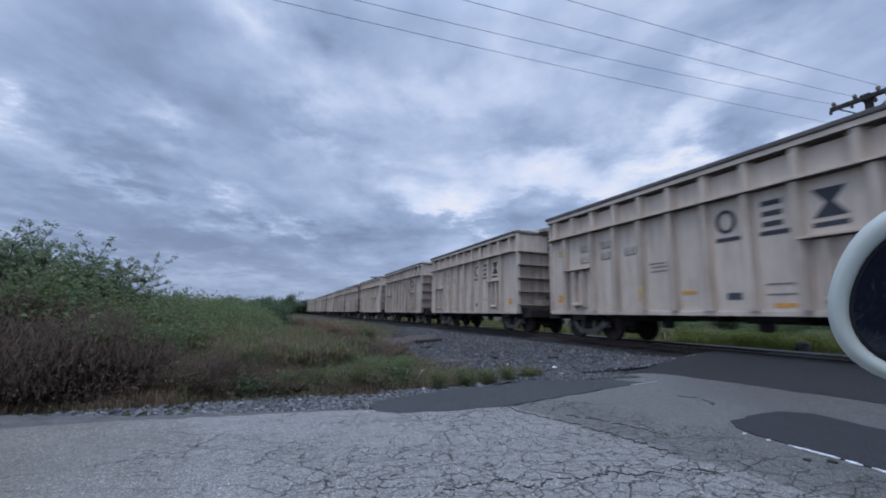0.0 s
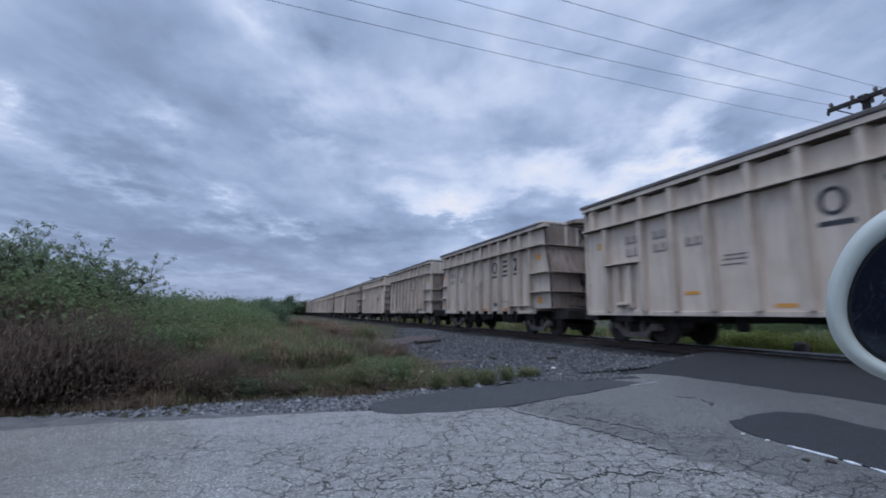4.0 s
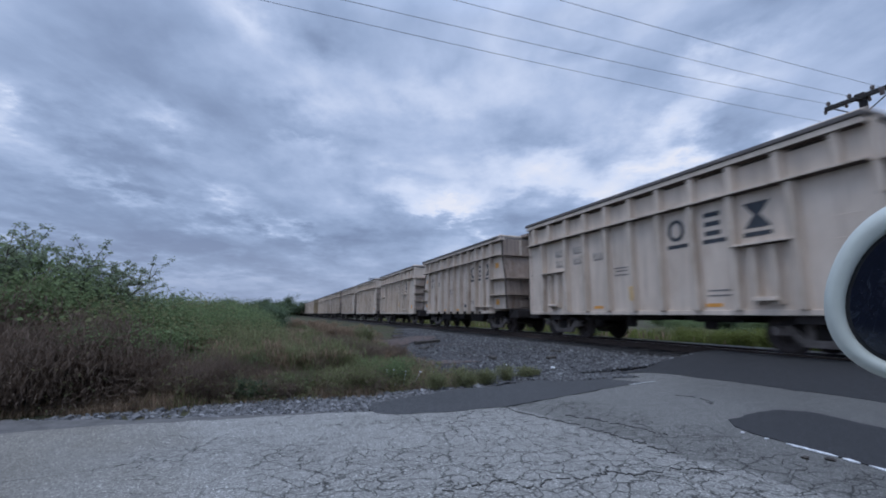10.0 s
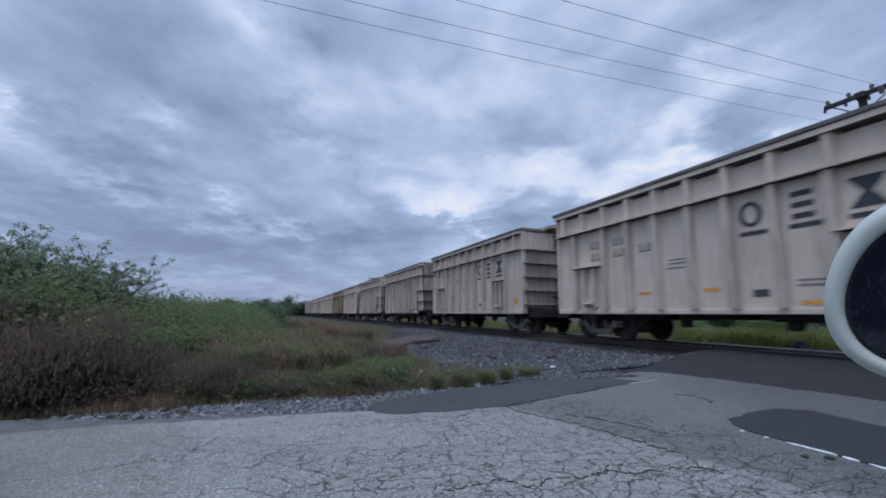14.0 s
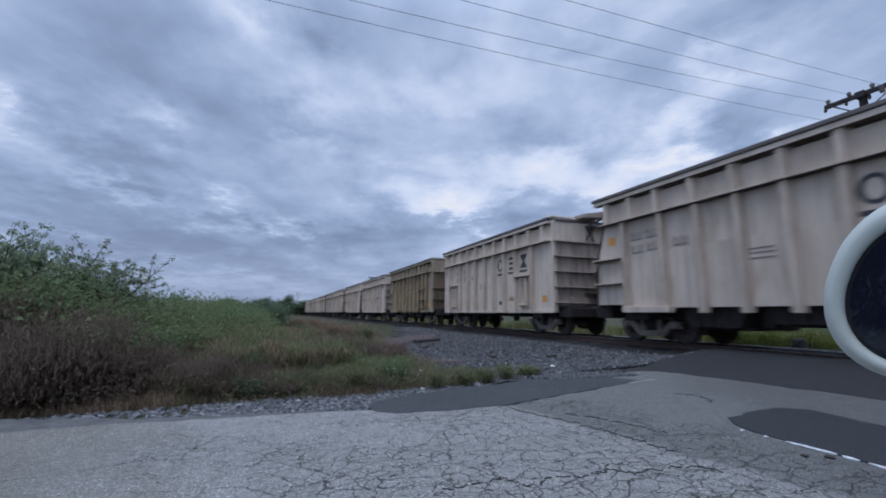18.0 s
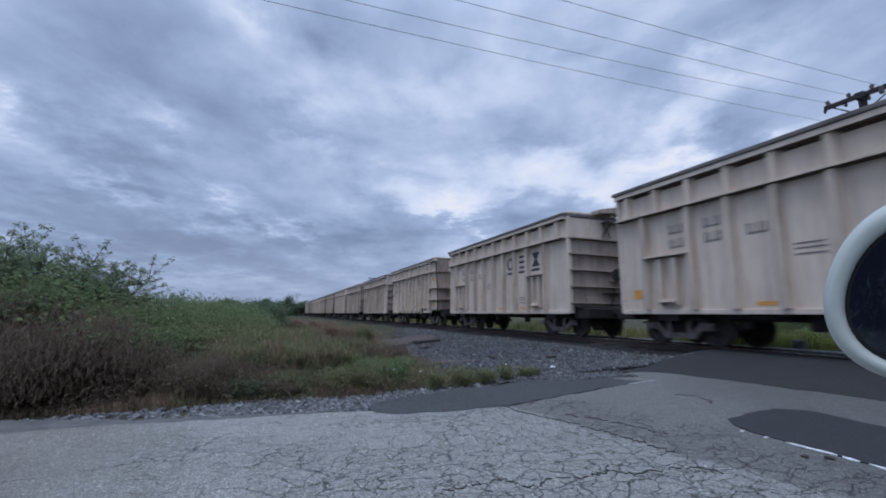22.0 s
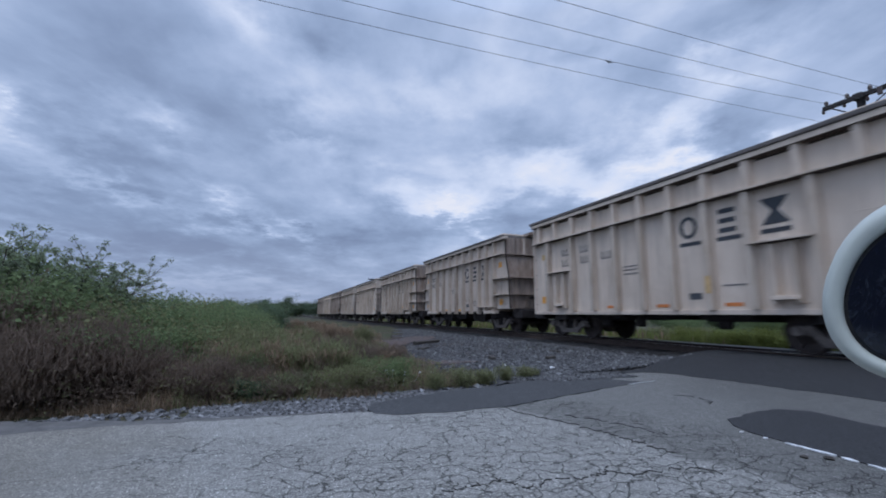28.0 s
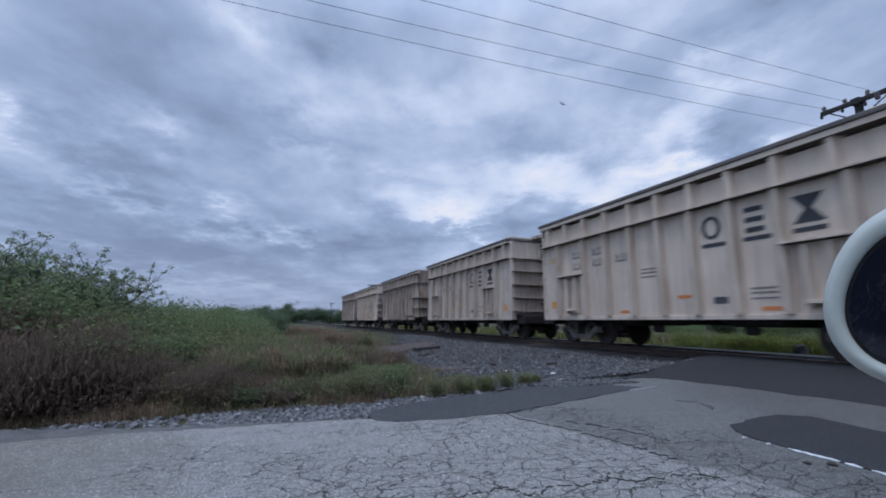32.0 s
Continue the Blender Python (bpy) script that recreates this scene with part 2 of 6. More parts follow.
PORCELAIN = plain("brown_porcelain", (0.07, 0.05, 0.045), 0.3, 0.0, 0.2, 9.0)
SHELL = plain("white_car_paint", (0.48, 0.51, 0.465), 0.45, 0.0, 0.06, 8.0, 0.05)
RIM = plain("black_plastic", (0.012, 0.012, 0.014), 0.6, 0.0, 0.3, 20.0)


def leaf_material(name, color, vary=0.3):
    m, t, s = material(name, 0.85, 0.0, 0.05)
    rnd = node(t, "ShaderNodeNewGeometry").outputs["Random Per Island"]
    co = coords(t, False)
    patch = noise_tex(t, co, 0.9, 3.0)
    f = math_node(t, "ADD", math_node(t, "MULTIPLY", rnd, 0.55), math_node(t, "MULTIPLY", patch, 0.45))
    lo = [c * (1 - vary) for c in color]
    hi = [min(1, c * (1 + vary)) for c in color]
    c = ramp(t, f, ((0.2, lo), (0.5, color), (0.8, hi)))
    t.links.new(c, s.inputs["Base Color"])
    thin = node(t, "ShaderNodeBsdfTranslucent", {"Color": c})
    both = node(t, "ShaderNodeMixShader", {0: 0.48, 1: s.outputs[0], 2: thin.outputs[0]})
    t.links.new(both.outputs[0], t.nodes["Material Output"].inputs["Surface"])
    return m


LEAF = {
    "green": leaf_material("bush_leaf", (0.178, 0.230, 0.114)),
    "olive": leaf_material("olive_leaf", (0.245, 0.29, 0.195)),
    "dark": leaf_material("dark_leaf", (0.115, 0.155, 0.095)),
    "dry": leaf_material("withered_leaf", (0.182, 0.138, 0.108), 0.22),
    "pale": leaf_material("pale_leaf", (0.205, 0.212, 0.112)),
}
GRASS_GREEN = leaf_material("green_grass_blade", (0.225, 0.225, 0.120), 0.4)
GRASS_DRY = leaf_material("dry_grass_blade", (0.285, 0.210, 0.145), 0.4)
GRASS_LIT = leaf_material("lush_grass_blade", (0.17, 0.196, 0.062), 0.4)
BARK = plain("bark", (0.07, 0.055, 0.045), 0.9, 0.0, 0.4, 9.0, 0.6)


def ground_material():
    m, t, s = material("weedy_soil", 0.95, 0.0, 0.2)
    co = coords(t, False)
    big = noise_tex(t, co, 0.35, 5.0, 0.6)
    mid = noise_tex(t, co, 2.3, 6.0, 0.65)
    fine = noise_tex(t, co, 38.0, 4.0, 0.6)
    c = ramp(t, mid, ((0.30, (0.045, 0.038, 0.026)), (0.5, (0.085, 0.068, 0.044)), (0.7, (0.12, 0.098, 0.066))))
    c = mix(t, ramp(t, big, ((0.42, (0, 0, 0)), (0.62, (1, 1, 1)))), c, (0.055, 0.072, 0.028))
    c = mix(t, math_node(t, "MULTIPLY", fine, 0.5), c, (0.03, 0.026, 0.02))
    t.links.new(c, s.inputs["Base Color"])
    bump(t, s, math_node(t, "ADD", mid, fine), 0.6, 0.05)
    return m


def gravel_material(name, tone=0.2, silted=False):
    m, t, s = material(name, 0.92, 0.0, 0.25)
    co = coords(t, False)
    v = node(t, "ShaderNodeTexVoronoi", {"Vector": co, "Scale": 19.0, "Randomness": 1.0})
    big = noise_tex(t, co, 0.8, 5.0, 0.6)
    g = ramp(t, v.outputs["Color"], ((0.1, [tone * k for k in (0.56, 0.55, 0.57)]), (0.5, [tone * k for k in (0.94, 0.93, 0.97)]),
                                     (0.9, [tone * k for k in (1.35, 1.35, 1.38)])))
    c = mix(t, math_node(t, "MULTIPLY", ramp(t, big, ((0.45, (0, 0, 0)), (0.7, (1, 1, 1)))), 0.55), g, (0.075, 0.062, 0.056))
    if silted:
        # silt and dead weeds have settled between the stones away from the road
        along = node(t, "ShaderNodeSeparateXYZ", {0: co}).outputs[1]
        k = math_node(t, "ADD", math_node(t, "MULTIPLY", along, 0.11), math_node(t, "MULTIPLY", big, 1.6))
        c = mix(t, math_node(t, "MULTIPLY", math_node(t, "SUBTRACT", k, 1.62, True), 0.9), c, (0.092, 0.064, 0.050))
    edge = ramp(t, v.outputs["Distance"], ((0.25, (1, 1, 1)), (0.62, (0.25, 0.25, 0.25))))
    t.links.new(mix(t, 1.0, c, edge, "MULTIPLY"), s.inputs["Base Color"])
    bump(t, s, math_node(t, "SUBTRACT", 1.0, v.outputs["Distance"]), 0.9, 0.04)
    return m


def stone_material(name, tone):
    m, t, s = material(name, 0.9, 0.0, 0.25)
    rnd = node(t, "ShaderNodeNewGeometry").outputs["Random Per Island"]
    fine = noise_tex(t, coords(t, False), 45.0, 4.0)
    c = ramp(t, rnd, ((0.05, [tone * k for k in (0.50, 0.49, 0.50)]), (0.5, [tone * k for k in (0.85, 0.85, 0.87)]),
                      (0.9, [tone * k for k in (1.2, 1.2, 1.22)]), (0.985, [tone * 2.0] * 3)))
    t.links.new(mix(t, math_node(t, "MULTIPLY", fine, 0.5), c, [tone * 0.45] * 3), s.inputs["Base Color"])
    return m


def asphalt_material(name, tone, cracked, tint=(1.0, 1.01, 1.03), centre=(2.5, 2.5), reach=4.4, overlay=0.0):
    """Worn asphalt; it has broken up most round the centre of the wheel path."""
    m, t, s = material(name, 0.86, 0.0, 0.3)
    co = coords(t, False)
    warp = node(t, "ShaderNodeTexNoise", {"Vector": co, "Scale": 2.4, "Detail": 4.0, "Roughness": 0.6})
    off = node(t, "ShaderNodeVectorMath", {0: warp.outputs["Color"], "Scale": 0.30}, operation="SCALE").outputs[0]
    bent = node(t, "ShaderNodeVectorMath", {0: co, 1: off}, operation="ADD").outputs[0]
    grain = noise_tex(t, co, 170.0, 3.0, 0.7)
    stone = node(t, "ShaderNodeTexVoronoi", {"Vector": co, "Scale": 115.0})
    cloudy = noise_tex(t, stretch(t, co, 0.55, 1.0, 1.0), 0.9, 6.0, 0.6)
    mottle = noise_tex(t, co, 9.0, 5.0, 0.7)
    c = ramp(t, stone.outputs["Color"], ((0.1, [tone * 0.42 * k for k in tint]), (0.5, [tone * 0.95 * k for k in tint]),
                                         (0.80, [tone * 1.4 * k for k in tint]), (0.92, [min(0.8, tone * 2.6) * k for k in tint])))
    c = mix(t, math_node(t, "MULTIPLY", ramp(t, cloudy, ((0.35, (0, 0, 0)), (0.68, (1, 1, 1)))), 0.40), c,
            [tone * 0.66 * k for k in tint])
    c = mix(t, math_node(t, "MULTIPLY", ramp(t, mottle, ((0.42, (0, 0, 0)), (0.72, (1, 1, 1)))), 0.5), c,
            [tone * 0.6 * k for k in tint])
    over = 0.0
    if overlay:
        # a later, darker coat before the crossing; traffic has feathered its edge
        px, py, _ = node(t, "ShaderNodeSeparateXYZ", {0: co}).outputs
        d = math_node(t, "SUBTRACT", math_node(t, "ADD", px, math_node(t, "MULTIPLY", py, 0.21)), 4.12)
        d = math_node(t, "ADD", d, math_node(t, "MULTIPLY", noise_tex(t, co, 2.6, 7.0, 0.72), 0.6))
        over = ramp(t, d, ((0.0, (0, 0, 0)), (0.11, (1, 1, 1))))
        c = mix(t, over, c, mix(t, 1.0, c, (overlay, overlay, overlay * 1.0), "MULTIPLY"))
        # the coat turns darker and browner in uneven patches towards -x
        soil = math_node(t, "MULTIPLY", math_node(t, "SUBTRACT", -0.35, px), 0.42)
        soil = math_node(t, "ADD", soil, math_node(t, "MULTIPLY", math_node(t, "SUBTRACT", noise_tex(t, co, 1.1, 6.0, 0.65), 0.5), 1.1))
        soil = math_node(t, "MULTIPLY", ramp(t, soil, ((0.0, (0, 0, 0)), (0.55, (1, 1, 1)))), 0.75)
        c = mix(t, soil, c, mix(t, 1.0, c, (0.70, 0.66, 0.60), "MULTIPLY"))
        # the coat also darkens unevenly towards +x and -y, round the stop line
        dark_right = math_node(t, "MULTIPLY", math_node(t, "SUBTRACT", math_node(t, "SUBTRACT", px, py), 0.45), 0.42)
        dark_right = math_node(t, "ADD", dark_right, math_node(t, "MULTIPLY", math_node(t, "SUBTRACT", noise_tex(t, co, 1.7, 6.0, 0.65), 0.5), 0.9))
        dark_right = math_node(t, "MULTIPLY", ramp(t, dark_right, ((0.0, (0, 0, 0)), (0.8, (1, 1, 1)))), 0.8)
        c = mix(t, dark_right, c, mix(t, 1.0, c, (0.70, 0.70, 0.71), "MULTIPLY"))
    h = math_node(t, "ADD", math_node(t, "MULTIPLY", grain, 0.16), math_node(t, "MULTIPLY", stone.outputs["Distance"], -0.12))
    if cracked:
        away = node(t, "ShaderNodeVectorMath", {0: co, 1: (centre[0], centre[1], 0.0)}, operation="DISTANCE").outputs["Value"]
        worn = math_node(t, "MULTIPLY", math_node(t, "SUBTRACT", 1.0, math_node(t, "DIVIDE", away, reach)), 0.42)
        where = math_node(t, "ADD", noise_tex(t, co, 0.9, 3.0), worn)
        if overlay:
            fresh = math_node(t, "MULTIPLY", over, math_node(t, "SUBTRACT", math_node(t, "MULTIPLY", px, 0.25), 0.90, True))
            where = math_node(t, "SUBTRACT", where, math_node(t, "MULTIPLY", fresh, 1.3))
        for scale, wide, deep, lo, hi, long in ((1.1, 0.006, 0.8, 0.30, 0.56, 0.45), (3.7, 0.019, 0.90, 0.50, 0.68, 0.65),
                                                (7.0, 0.038, 0.9, 0.56, 0.74, 0.75)):
            v = node(t, "ShaderNodeTexVoronoi", {"Vector": stretch(t, bent, long, 1.0, 1.0), "Scale": scale, "Randomness": 1.0},
                     feature="DISTANCE_TO_EDGE")
            line = ramp(t, v.outputs["Distance"], ((wide * 0.2, (1, 1, 1)), (wide, (0, 0, 0))))
            ragged = ramp(t, noise_tex(t, co, 3.1 + scale, 4.0), ((0.36, (0.0, 0.0, 0.0)), (0.50, (1, 1, 1))))
            gate = ramp(t, where, ((lo, (0, 0, 0)), (hi, (1, 1, 1))))
            k = math_node(t, "MULTIPLY", math_node(t, "MULTIPLY", line, ragged), gate)
            k = math_node(t, "MULTIPLY", k, deep)
            c = mix(t, k, c, (tone * 0.12, tone * 0.12, tone * 0.11))
            h = math_node(t, "SUBTRACT", h, math_node(t, "MULTIPLY", k, 1.0))
    t.links.new(c, s.inputs["Base Color"])
    bump(t, s, h, 0.75, 0.012)
    return m


SOIL = ground_material()
GRAVEL = gravel_material("crushed_stone_bed", 0.138, True)
DARK_BALLAST = gravel_material("oil_fouled_ballast", 0.045)
STONE = stone_material("loose_crushed_stone", 0.130)
PALE_STONE = stone_material("pale_crushed_stone", 0.185)
OLD_ASPHALT = asphalt_material("old_cracked_asphalt", 0.262, True, (1.03, 1.01, 0.94), overlay=0.60)
DIRT = plain("packed_grey_dirt", (0.105, 0.10, 0.097), 0.95, 0.0, 0.4, 5.0, 0.5, False)
SHOULDER_ASPHALT = asphalt_material("grey_patch_asphalt", 0.062, False, (0.99, 1.0, 1.03))
NEW_ASPHALT = asphalt_material("dark_patch_asphalt", 0.036, False, (0.98, 1.0, 1.06))
CREVICE = plain("crack_grit", (0.035, 0.034, 0.033), 0.95, 0.0, 0.4, 30.0)
SILT = plain("rusty_silt", (0.082, 0.056, 0.048), 0.95, 0.0, 0.6, 5.0, 0.6)
SCUFF = plain("scuffed_pale_asphalt", (0.30, 0.305, 0.30), 0.9, 0.0, 0.5, 25.0)
LINE = plain("worn_white_road_paint", (0.62, 0.63, 0.64), 0.7, 0.0, 0.4, 14.0)


def glass_material():
    m, t, s = material("dark_mirror_glass", 0.06, 0.0, 0.5)
    co = coords(t, False)
    dust = noise_tex(t, co, 90.0, 4.0, 0.7)
    # The dark reflection sits in the glass colour itself, under thin dust.
    c = ramp(t, dust, ((0.55, (0.006, 0.008, 0.016)), (0.8, (0.03, 0.034, 0.046))))
    smear = noise_tex(t, stretch(t, co, 60.0, 22.0, 14.0), 1.0, 6.0, 0.75, 1.2)
    speck = node(t, "ShaderNodeTexVoronoi", {"Vector": co, "Scale": 240.0}).outputs["Distance"]
    c = mix(t, math_node(t, "MULTIPLY", ramp(t, smear, ((0.60, (0, 0, 0)), (0.72, (1, 1, 1)))), 0.6), c, (0.09, 0.11, 0.125))
    c = mix(t, ramp(t, speck, ((0.05, (0.6, 0.6, 0.6)), (0.10, (0, 0, 0)))), c, (0.16, 0.18, 0.19))
    t.links.new(c, s.inputs["Base Color"])
    return m


GLASS = glass_material()

# ---------------------------------------------------------------- mesh helpers


def mesh_of(bm, name, mats, smooth=False):
    me = bpy.data.meshes.new(name)
    bm.to_mesh(me)
    bm.free()
    for m in (mats if isinstance(mats, (list, tuple)) else [mats]):
        me.materials.append(m)
    if smooth:
        for f in me.polygons:
            f.use_smooth = True
    return me


def part(name, bm, mat, parent, label="", smooth=False):
    ob = new(name, mesh_of(bm, name, mat, smooth) if isinstance(bm, bmesh.types.BMesh) else bm)
    ob.parent = parent
    if label:
        ob["label"] = label
    return ob


def thing(name, label, category, group="", kind="", at=None):
    ob = new(name)
    ob.empty_display_size = 0.2
    if at is not None:
        ob.matrix_world = at
    return tagged(ob, label, category, group, kind)


def box(bm, x0, x1, y0, y1, z0, z1, bevel=0.0, m=None):
    vs = [bm.verts.new((x, y, z)) for x in (x0, x1) for y in (y0, y1) for z in (z0, z1)]
    fs = [bm.faces.new([vs[i] for i in q]) for q in
          ((0, 1, 3, 2), (4, 6, 7, 5), (0, 4, 5, 1), (2, 3, 7, 6), (0, 2, 6, 4), (1, 5, 7, 3))]
    if bevel:
        es = list({e for f in fs for e in f.edges})
        got = bmesh.ops.bevel(bm, geom=es, offset=bevel, segments=1, affect="EDGES", profile=0.5)
        vs = list({v for v in got["verts"]} | {v for v in vs if v.is_valid})
    if m is not None:
        bmesh.ops.transform(bm, matrix=m, verts=[v for v in vs if v.is_valid])
    return vs


def boxm(x0, x1, y0, y1, z0, z1, bevel=0.0, m=None):
    bm = bmesh.new()
    box(bm, x0, x1, y0, y1, z0, z1, bevel, m)
    return bm


def prism(bm, outline, a, b, axis="y"):
    """Extrude a closed outline: (x, z) along y, (y, z) along x or (x, y) along z."""
    def at(p, d):
        return {"y": (p[0], d, p[1]), "x": (d, p[0], p[1]), "z": (p[0], p[1], d)}[axis]
    lo = [bm.verts.new(at(p, a)) for p in outline]
    hi = [bm.verts.new(at(p, b)) for p in outline]
    n = len(outline)
    bm.faces.new(lo[::-1])
    bm.faces.new(hi)
    for i in range(n):
        bm.faces.new((lo[i], lo[(i + 1) % n], hi[(i + 1) % n], hi[i]))
    bmesh.ops.recalc_face_normals(bm, faces=bm.faces)
    return bm


def rod(bm, p, q, r, r2=None, sides=8):
    p, q = Vector(p), Vector(q)
    d = q - p
    m = Matrix.Translation((p + q) / 2) @ d.to_track_quat("Z", "Y").to_matrix().to_4x4()
    bmesh.ops.create_cone(bm, cap_ends=True, segments=sides, radius1=r, radius2=r if r2 is None else r2, depth=d.length, matrix=m)
    return bm


def lathe(bm, profile, sides=24, axis="x"):
    """Turn a profile of (radius, along) round an axis."""
    rings = []
    for rr, a in profile:
        ring = []
        for i in range(sides):
            c, s2 = math.cos(2 * math.pi * i / sides) * rr, math.sin(2 * math.pi * i / sides) * rr
            ring.append(bm.verts.new({"x": (a, c, s2), "z": (c, s2, a), "y": (c, a, s2)}[axis]))
        rings.append(ring)
    for r0, r1 in zip(rings, rings[1:]):
        for i in range(sides):
            bm.faces.new((r0[i], r0[(i + 1) % sides], r1[(i + 1) % sides], r1[i]))
    bm.faces.new(rings[0][::-1])
    bm.faces.new(rings[-1])
    bmesh.ops.recalc_face_normals(bm, faces=bm.faces)
    return bm


def soup(name, verts, faces, mats, index=None):
    me = bpy.data.meshes.new(name)
    me.from_pydata(verts, [], faces)
    for m in (mats if isinstance(mats, (list, tuple)) else [mats]):
        me.materials.append(m)
    if index is not None:
        me.polygons.foreach_set("material_index", index)
    me.update()
    return me


# ---------------------------------------------------------------- ground


def hill(x, y):
    """Height of the ground: flat by the road, rising to the track bed, falling away behind it."""
    a = np.clip((x - 3.4) / 5.6, 0, 1)
    z = -0.52 + 0.20 * a * a * (3 - 2 * a)
    f = np.clip((x - 13.6) / 3.0, 0, 1)
    z = z - 0.30 * f * f * (3 - 2 * f)
    wob = 0.05 * np.sin(x * 0.7 + 1.3) * np.sin(y * 0.53) + 0.03 * np.sin(x * 1.9 + y * 1.3)
    calm = np.clip((np.abs(y - 1.0) - 5.5) / 3.0, 0, 1)
    near = np.clip((3.5 - x) / 2.0, 0, 1)
    rise = 0.16 * near * np.clip((y - 7.5) / 4.0, 0, 1)
    z = z + wob * calm * 0.5 + rise
    # cut away under the road
    k = np.clip((x - 6.6) / 3.6, 0, 1)
    f = np.clip((x - 13.2) / 6.0, 0, 1)
    road = -0.45 + 0.335 * k * k * (3 - 2 * k) - 0.45 * f * f * (3 - 2 * f) - 0.09
    side = np.clip((np.where(x > 5.6, 7.3, 6.9) - y) / 0.5, 0, 1) * np.where(x > 3.5, 1, 0)
    return np.where(side > 0, np.minimum(z, road), z)


def build_ground():
    xs = np.unique(np.concatenate([np.linspace(-2500, -60, 18), np.linspace(-60, -8, 27), np.linspace(-8, 22, 76),
                                   np.linspace(22, 70, 25), np.linspace(70, 2500, 18)]))
    ys = np.unique(np.concatenate([np.linspace(-2500, -40, 16), np.linspace(-40, -4, 19), np.linspace(-4, 26, 76),
                                   np.linspace(26, 120, 40), np.linspace(120, 3000, 18)]))
    X, Y = np.meshgrid(xs, ys)
    Z = hill(X, Y)
    v = np.stack([X, Y, Z], -1).reshape(-1, 3).tolist()
    w = len(xs)
    f = [(j * w + i, j * w + i + 1, (j + 1) * w + i + 1, (j + 1) * w + i) for j in range(len(ys) - 1) for i in range(w - 1)]
    me = soup("ground", v, f, SOIL)
    for p in me.polygons:
        p.use_smooth = True
    return tagged(new("ground", me), "brown weedy soil ground beside the railway", "ground", kind="structure")


build_ground()


def blob(points, thick, z, mat, name, label, category, ragged=0.05, rise=None, kind="structure"):
    """A slab with a ragged outline; rise(x, y) gives its top."""
    out = []
    rnd = random.Random(len(points) * 7 + int(z * 1000))
    for (x0, y0), (x1, y1) in zip(points, points[1:] + points[:1]):
        n = max(1, int(math.hypot(x1 - x0, y1 - y0) / 0.16))
        for i in range(n):
            k = i / n
            out.append((x0 + (x1 - x0) * k + rnd.uniform(-ragged, ragged), y0 + (y1 - y0) * k + rnd.uniform(-ragged, ragged)))
    bm = bmesh.new()
    top = [bm.verts.new((x, y, z)) for x, y in out]
    face = bm.faces.new(top)
    if face.normal.z < 0:
        face.normal_flip()
    bmesh.ops.triangulate(bm, faces=[face])
    if rise:
        for _ in range(3):
            long = [e for e in bm.edges if e.calc_length() > 0.6]
            if long:
                bmesh.ops.subdivide_edges(bm, edges=long, cuts=1)
            bmesh.ops.triangulate(bm, faces=bm.faces)
        for v in bm.verts:
            v.co.z = rise(v.co.x, v.co.y)
    got = bmesh.ops.extrude_face_region(bm, geom=list(bm.faces))
    low = [g for g in got["geom"] if isinstance(g, bmesh.types.BMVert)]
    bmesh.ops.translate(bm, verts=low, vec=(0, 0, -thick))
    bmesh.ops.recalc_face_normals(bm, faces=bm.faces)
    return tagged(new(name, mesh_of(bm, name, mat)), label, category, kind=kind)


def road_top(x, y=0.0):
    """The road climbs from the stop line to the rails and falls again behind them."""
    k = min(1.0, max(0.0, (x - 6.6) / 3.6))
    z = -0.45 + 0.335 * k * k * (3 - 2 * k)
    f = min(1.0, max(0.0, (x - 13.2) / 6.0))
    return z - 0.45 * f * f * (3 - 2 * f)


def build_road():
    near_side = -7.0
    xs = [-60, -40, -25, -15, -8, -5, -2.35, -1.5, -0.4, 1.1, 2.75, 4.4, 5.3, 5.85, 6.45, 6.75, 7.2, 7.42, 7.6]
    ye = [5.75, 5.7, 5.65, 5.6, 5.6, 5.55, 5.45, 5.51, 5.42, 5.33, 4.99, 5.5, 5.80, 6.62, 7.00, 7.04, 6.97, 6.35, 4.4]
    pts = list(zip(xs, ye))
    out = pts + [(7.75, 3.4), (7.9, near_side), (-60, near_side)]
    blob(out, 0.10, -0.45, OLD_ASPHALT, "road", "cracked grey asphalt road, darker before the track", "road", 0.035, road_top)


build_road()
blob([(-9.0, 5.4), (-2.4, 5.3), (-1.4, 5.3), (-0.4, 5.25), (0.7, 5.25), (0.5, 5.55), (-0.5, 5.60), (-1.5, 5.78), (-2.6, 6.15), (-9.0, 6.3)], 0.06, -0.458, DIRT,
     "dirt_shoulder", "packed grey dirt strip along the road's edge", "dirt", 0.06)
# darker asphalt: the crossing apron, the shoulder patch and the patch behind the stop line
blob([(6.66, 7.14), (6.9, 7.05), (7.12, 6.95), (7.27, 6.72), (7.38, 6.35), (7.47, 5.5), (7.50, 5.14), (7.53, 4.41), (7.60, 3.83), (7.58, 3.36), (7.62, -7.0),
      (10.45, -7.0), (10.45, 7.72), (9.58, 7.70), (8.83, 7.62), (8.25, 7.6), (7.38, 7.68), (7.0, 7.42)],
     0.30, -0.2, NEW_ASPHALT, "crossing_apron", "dark smooth asphalt ramp up to the rails", "asphalt", 0.03,
     lambda x, y: road_top(x) + 0.008)
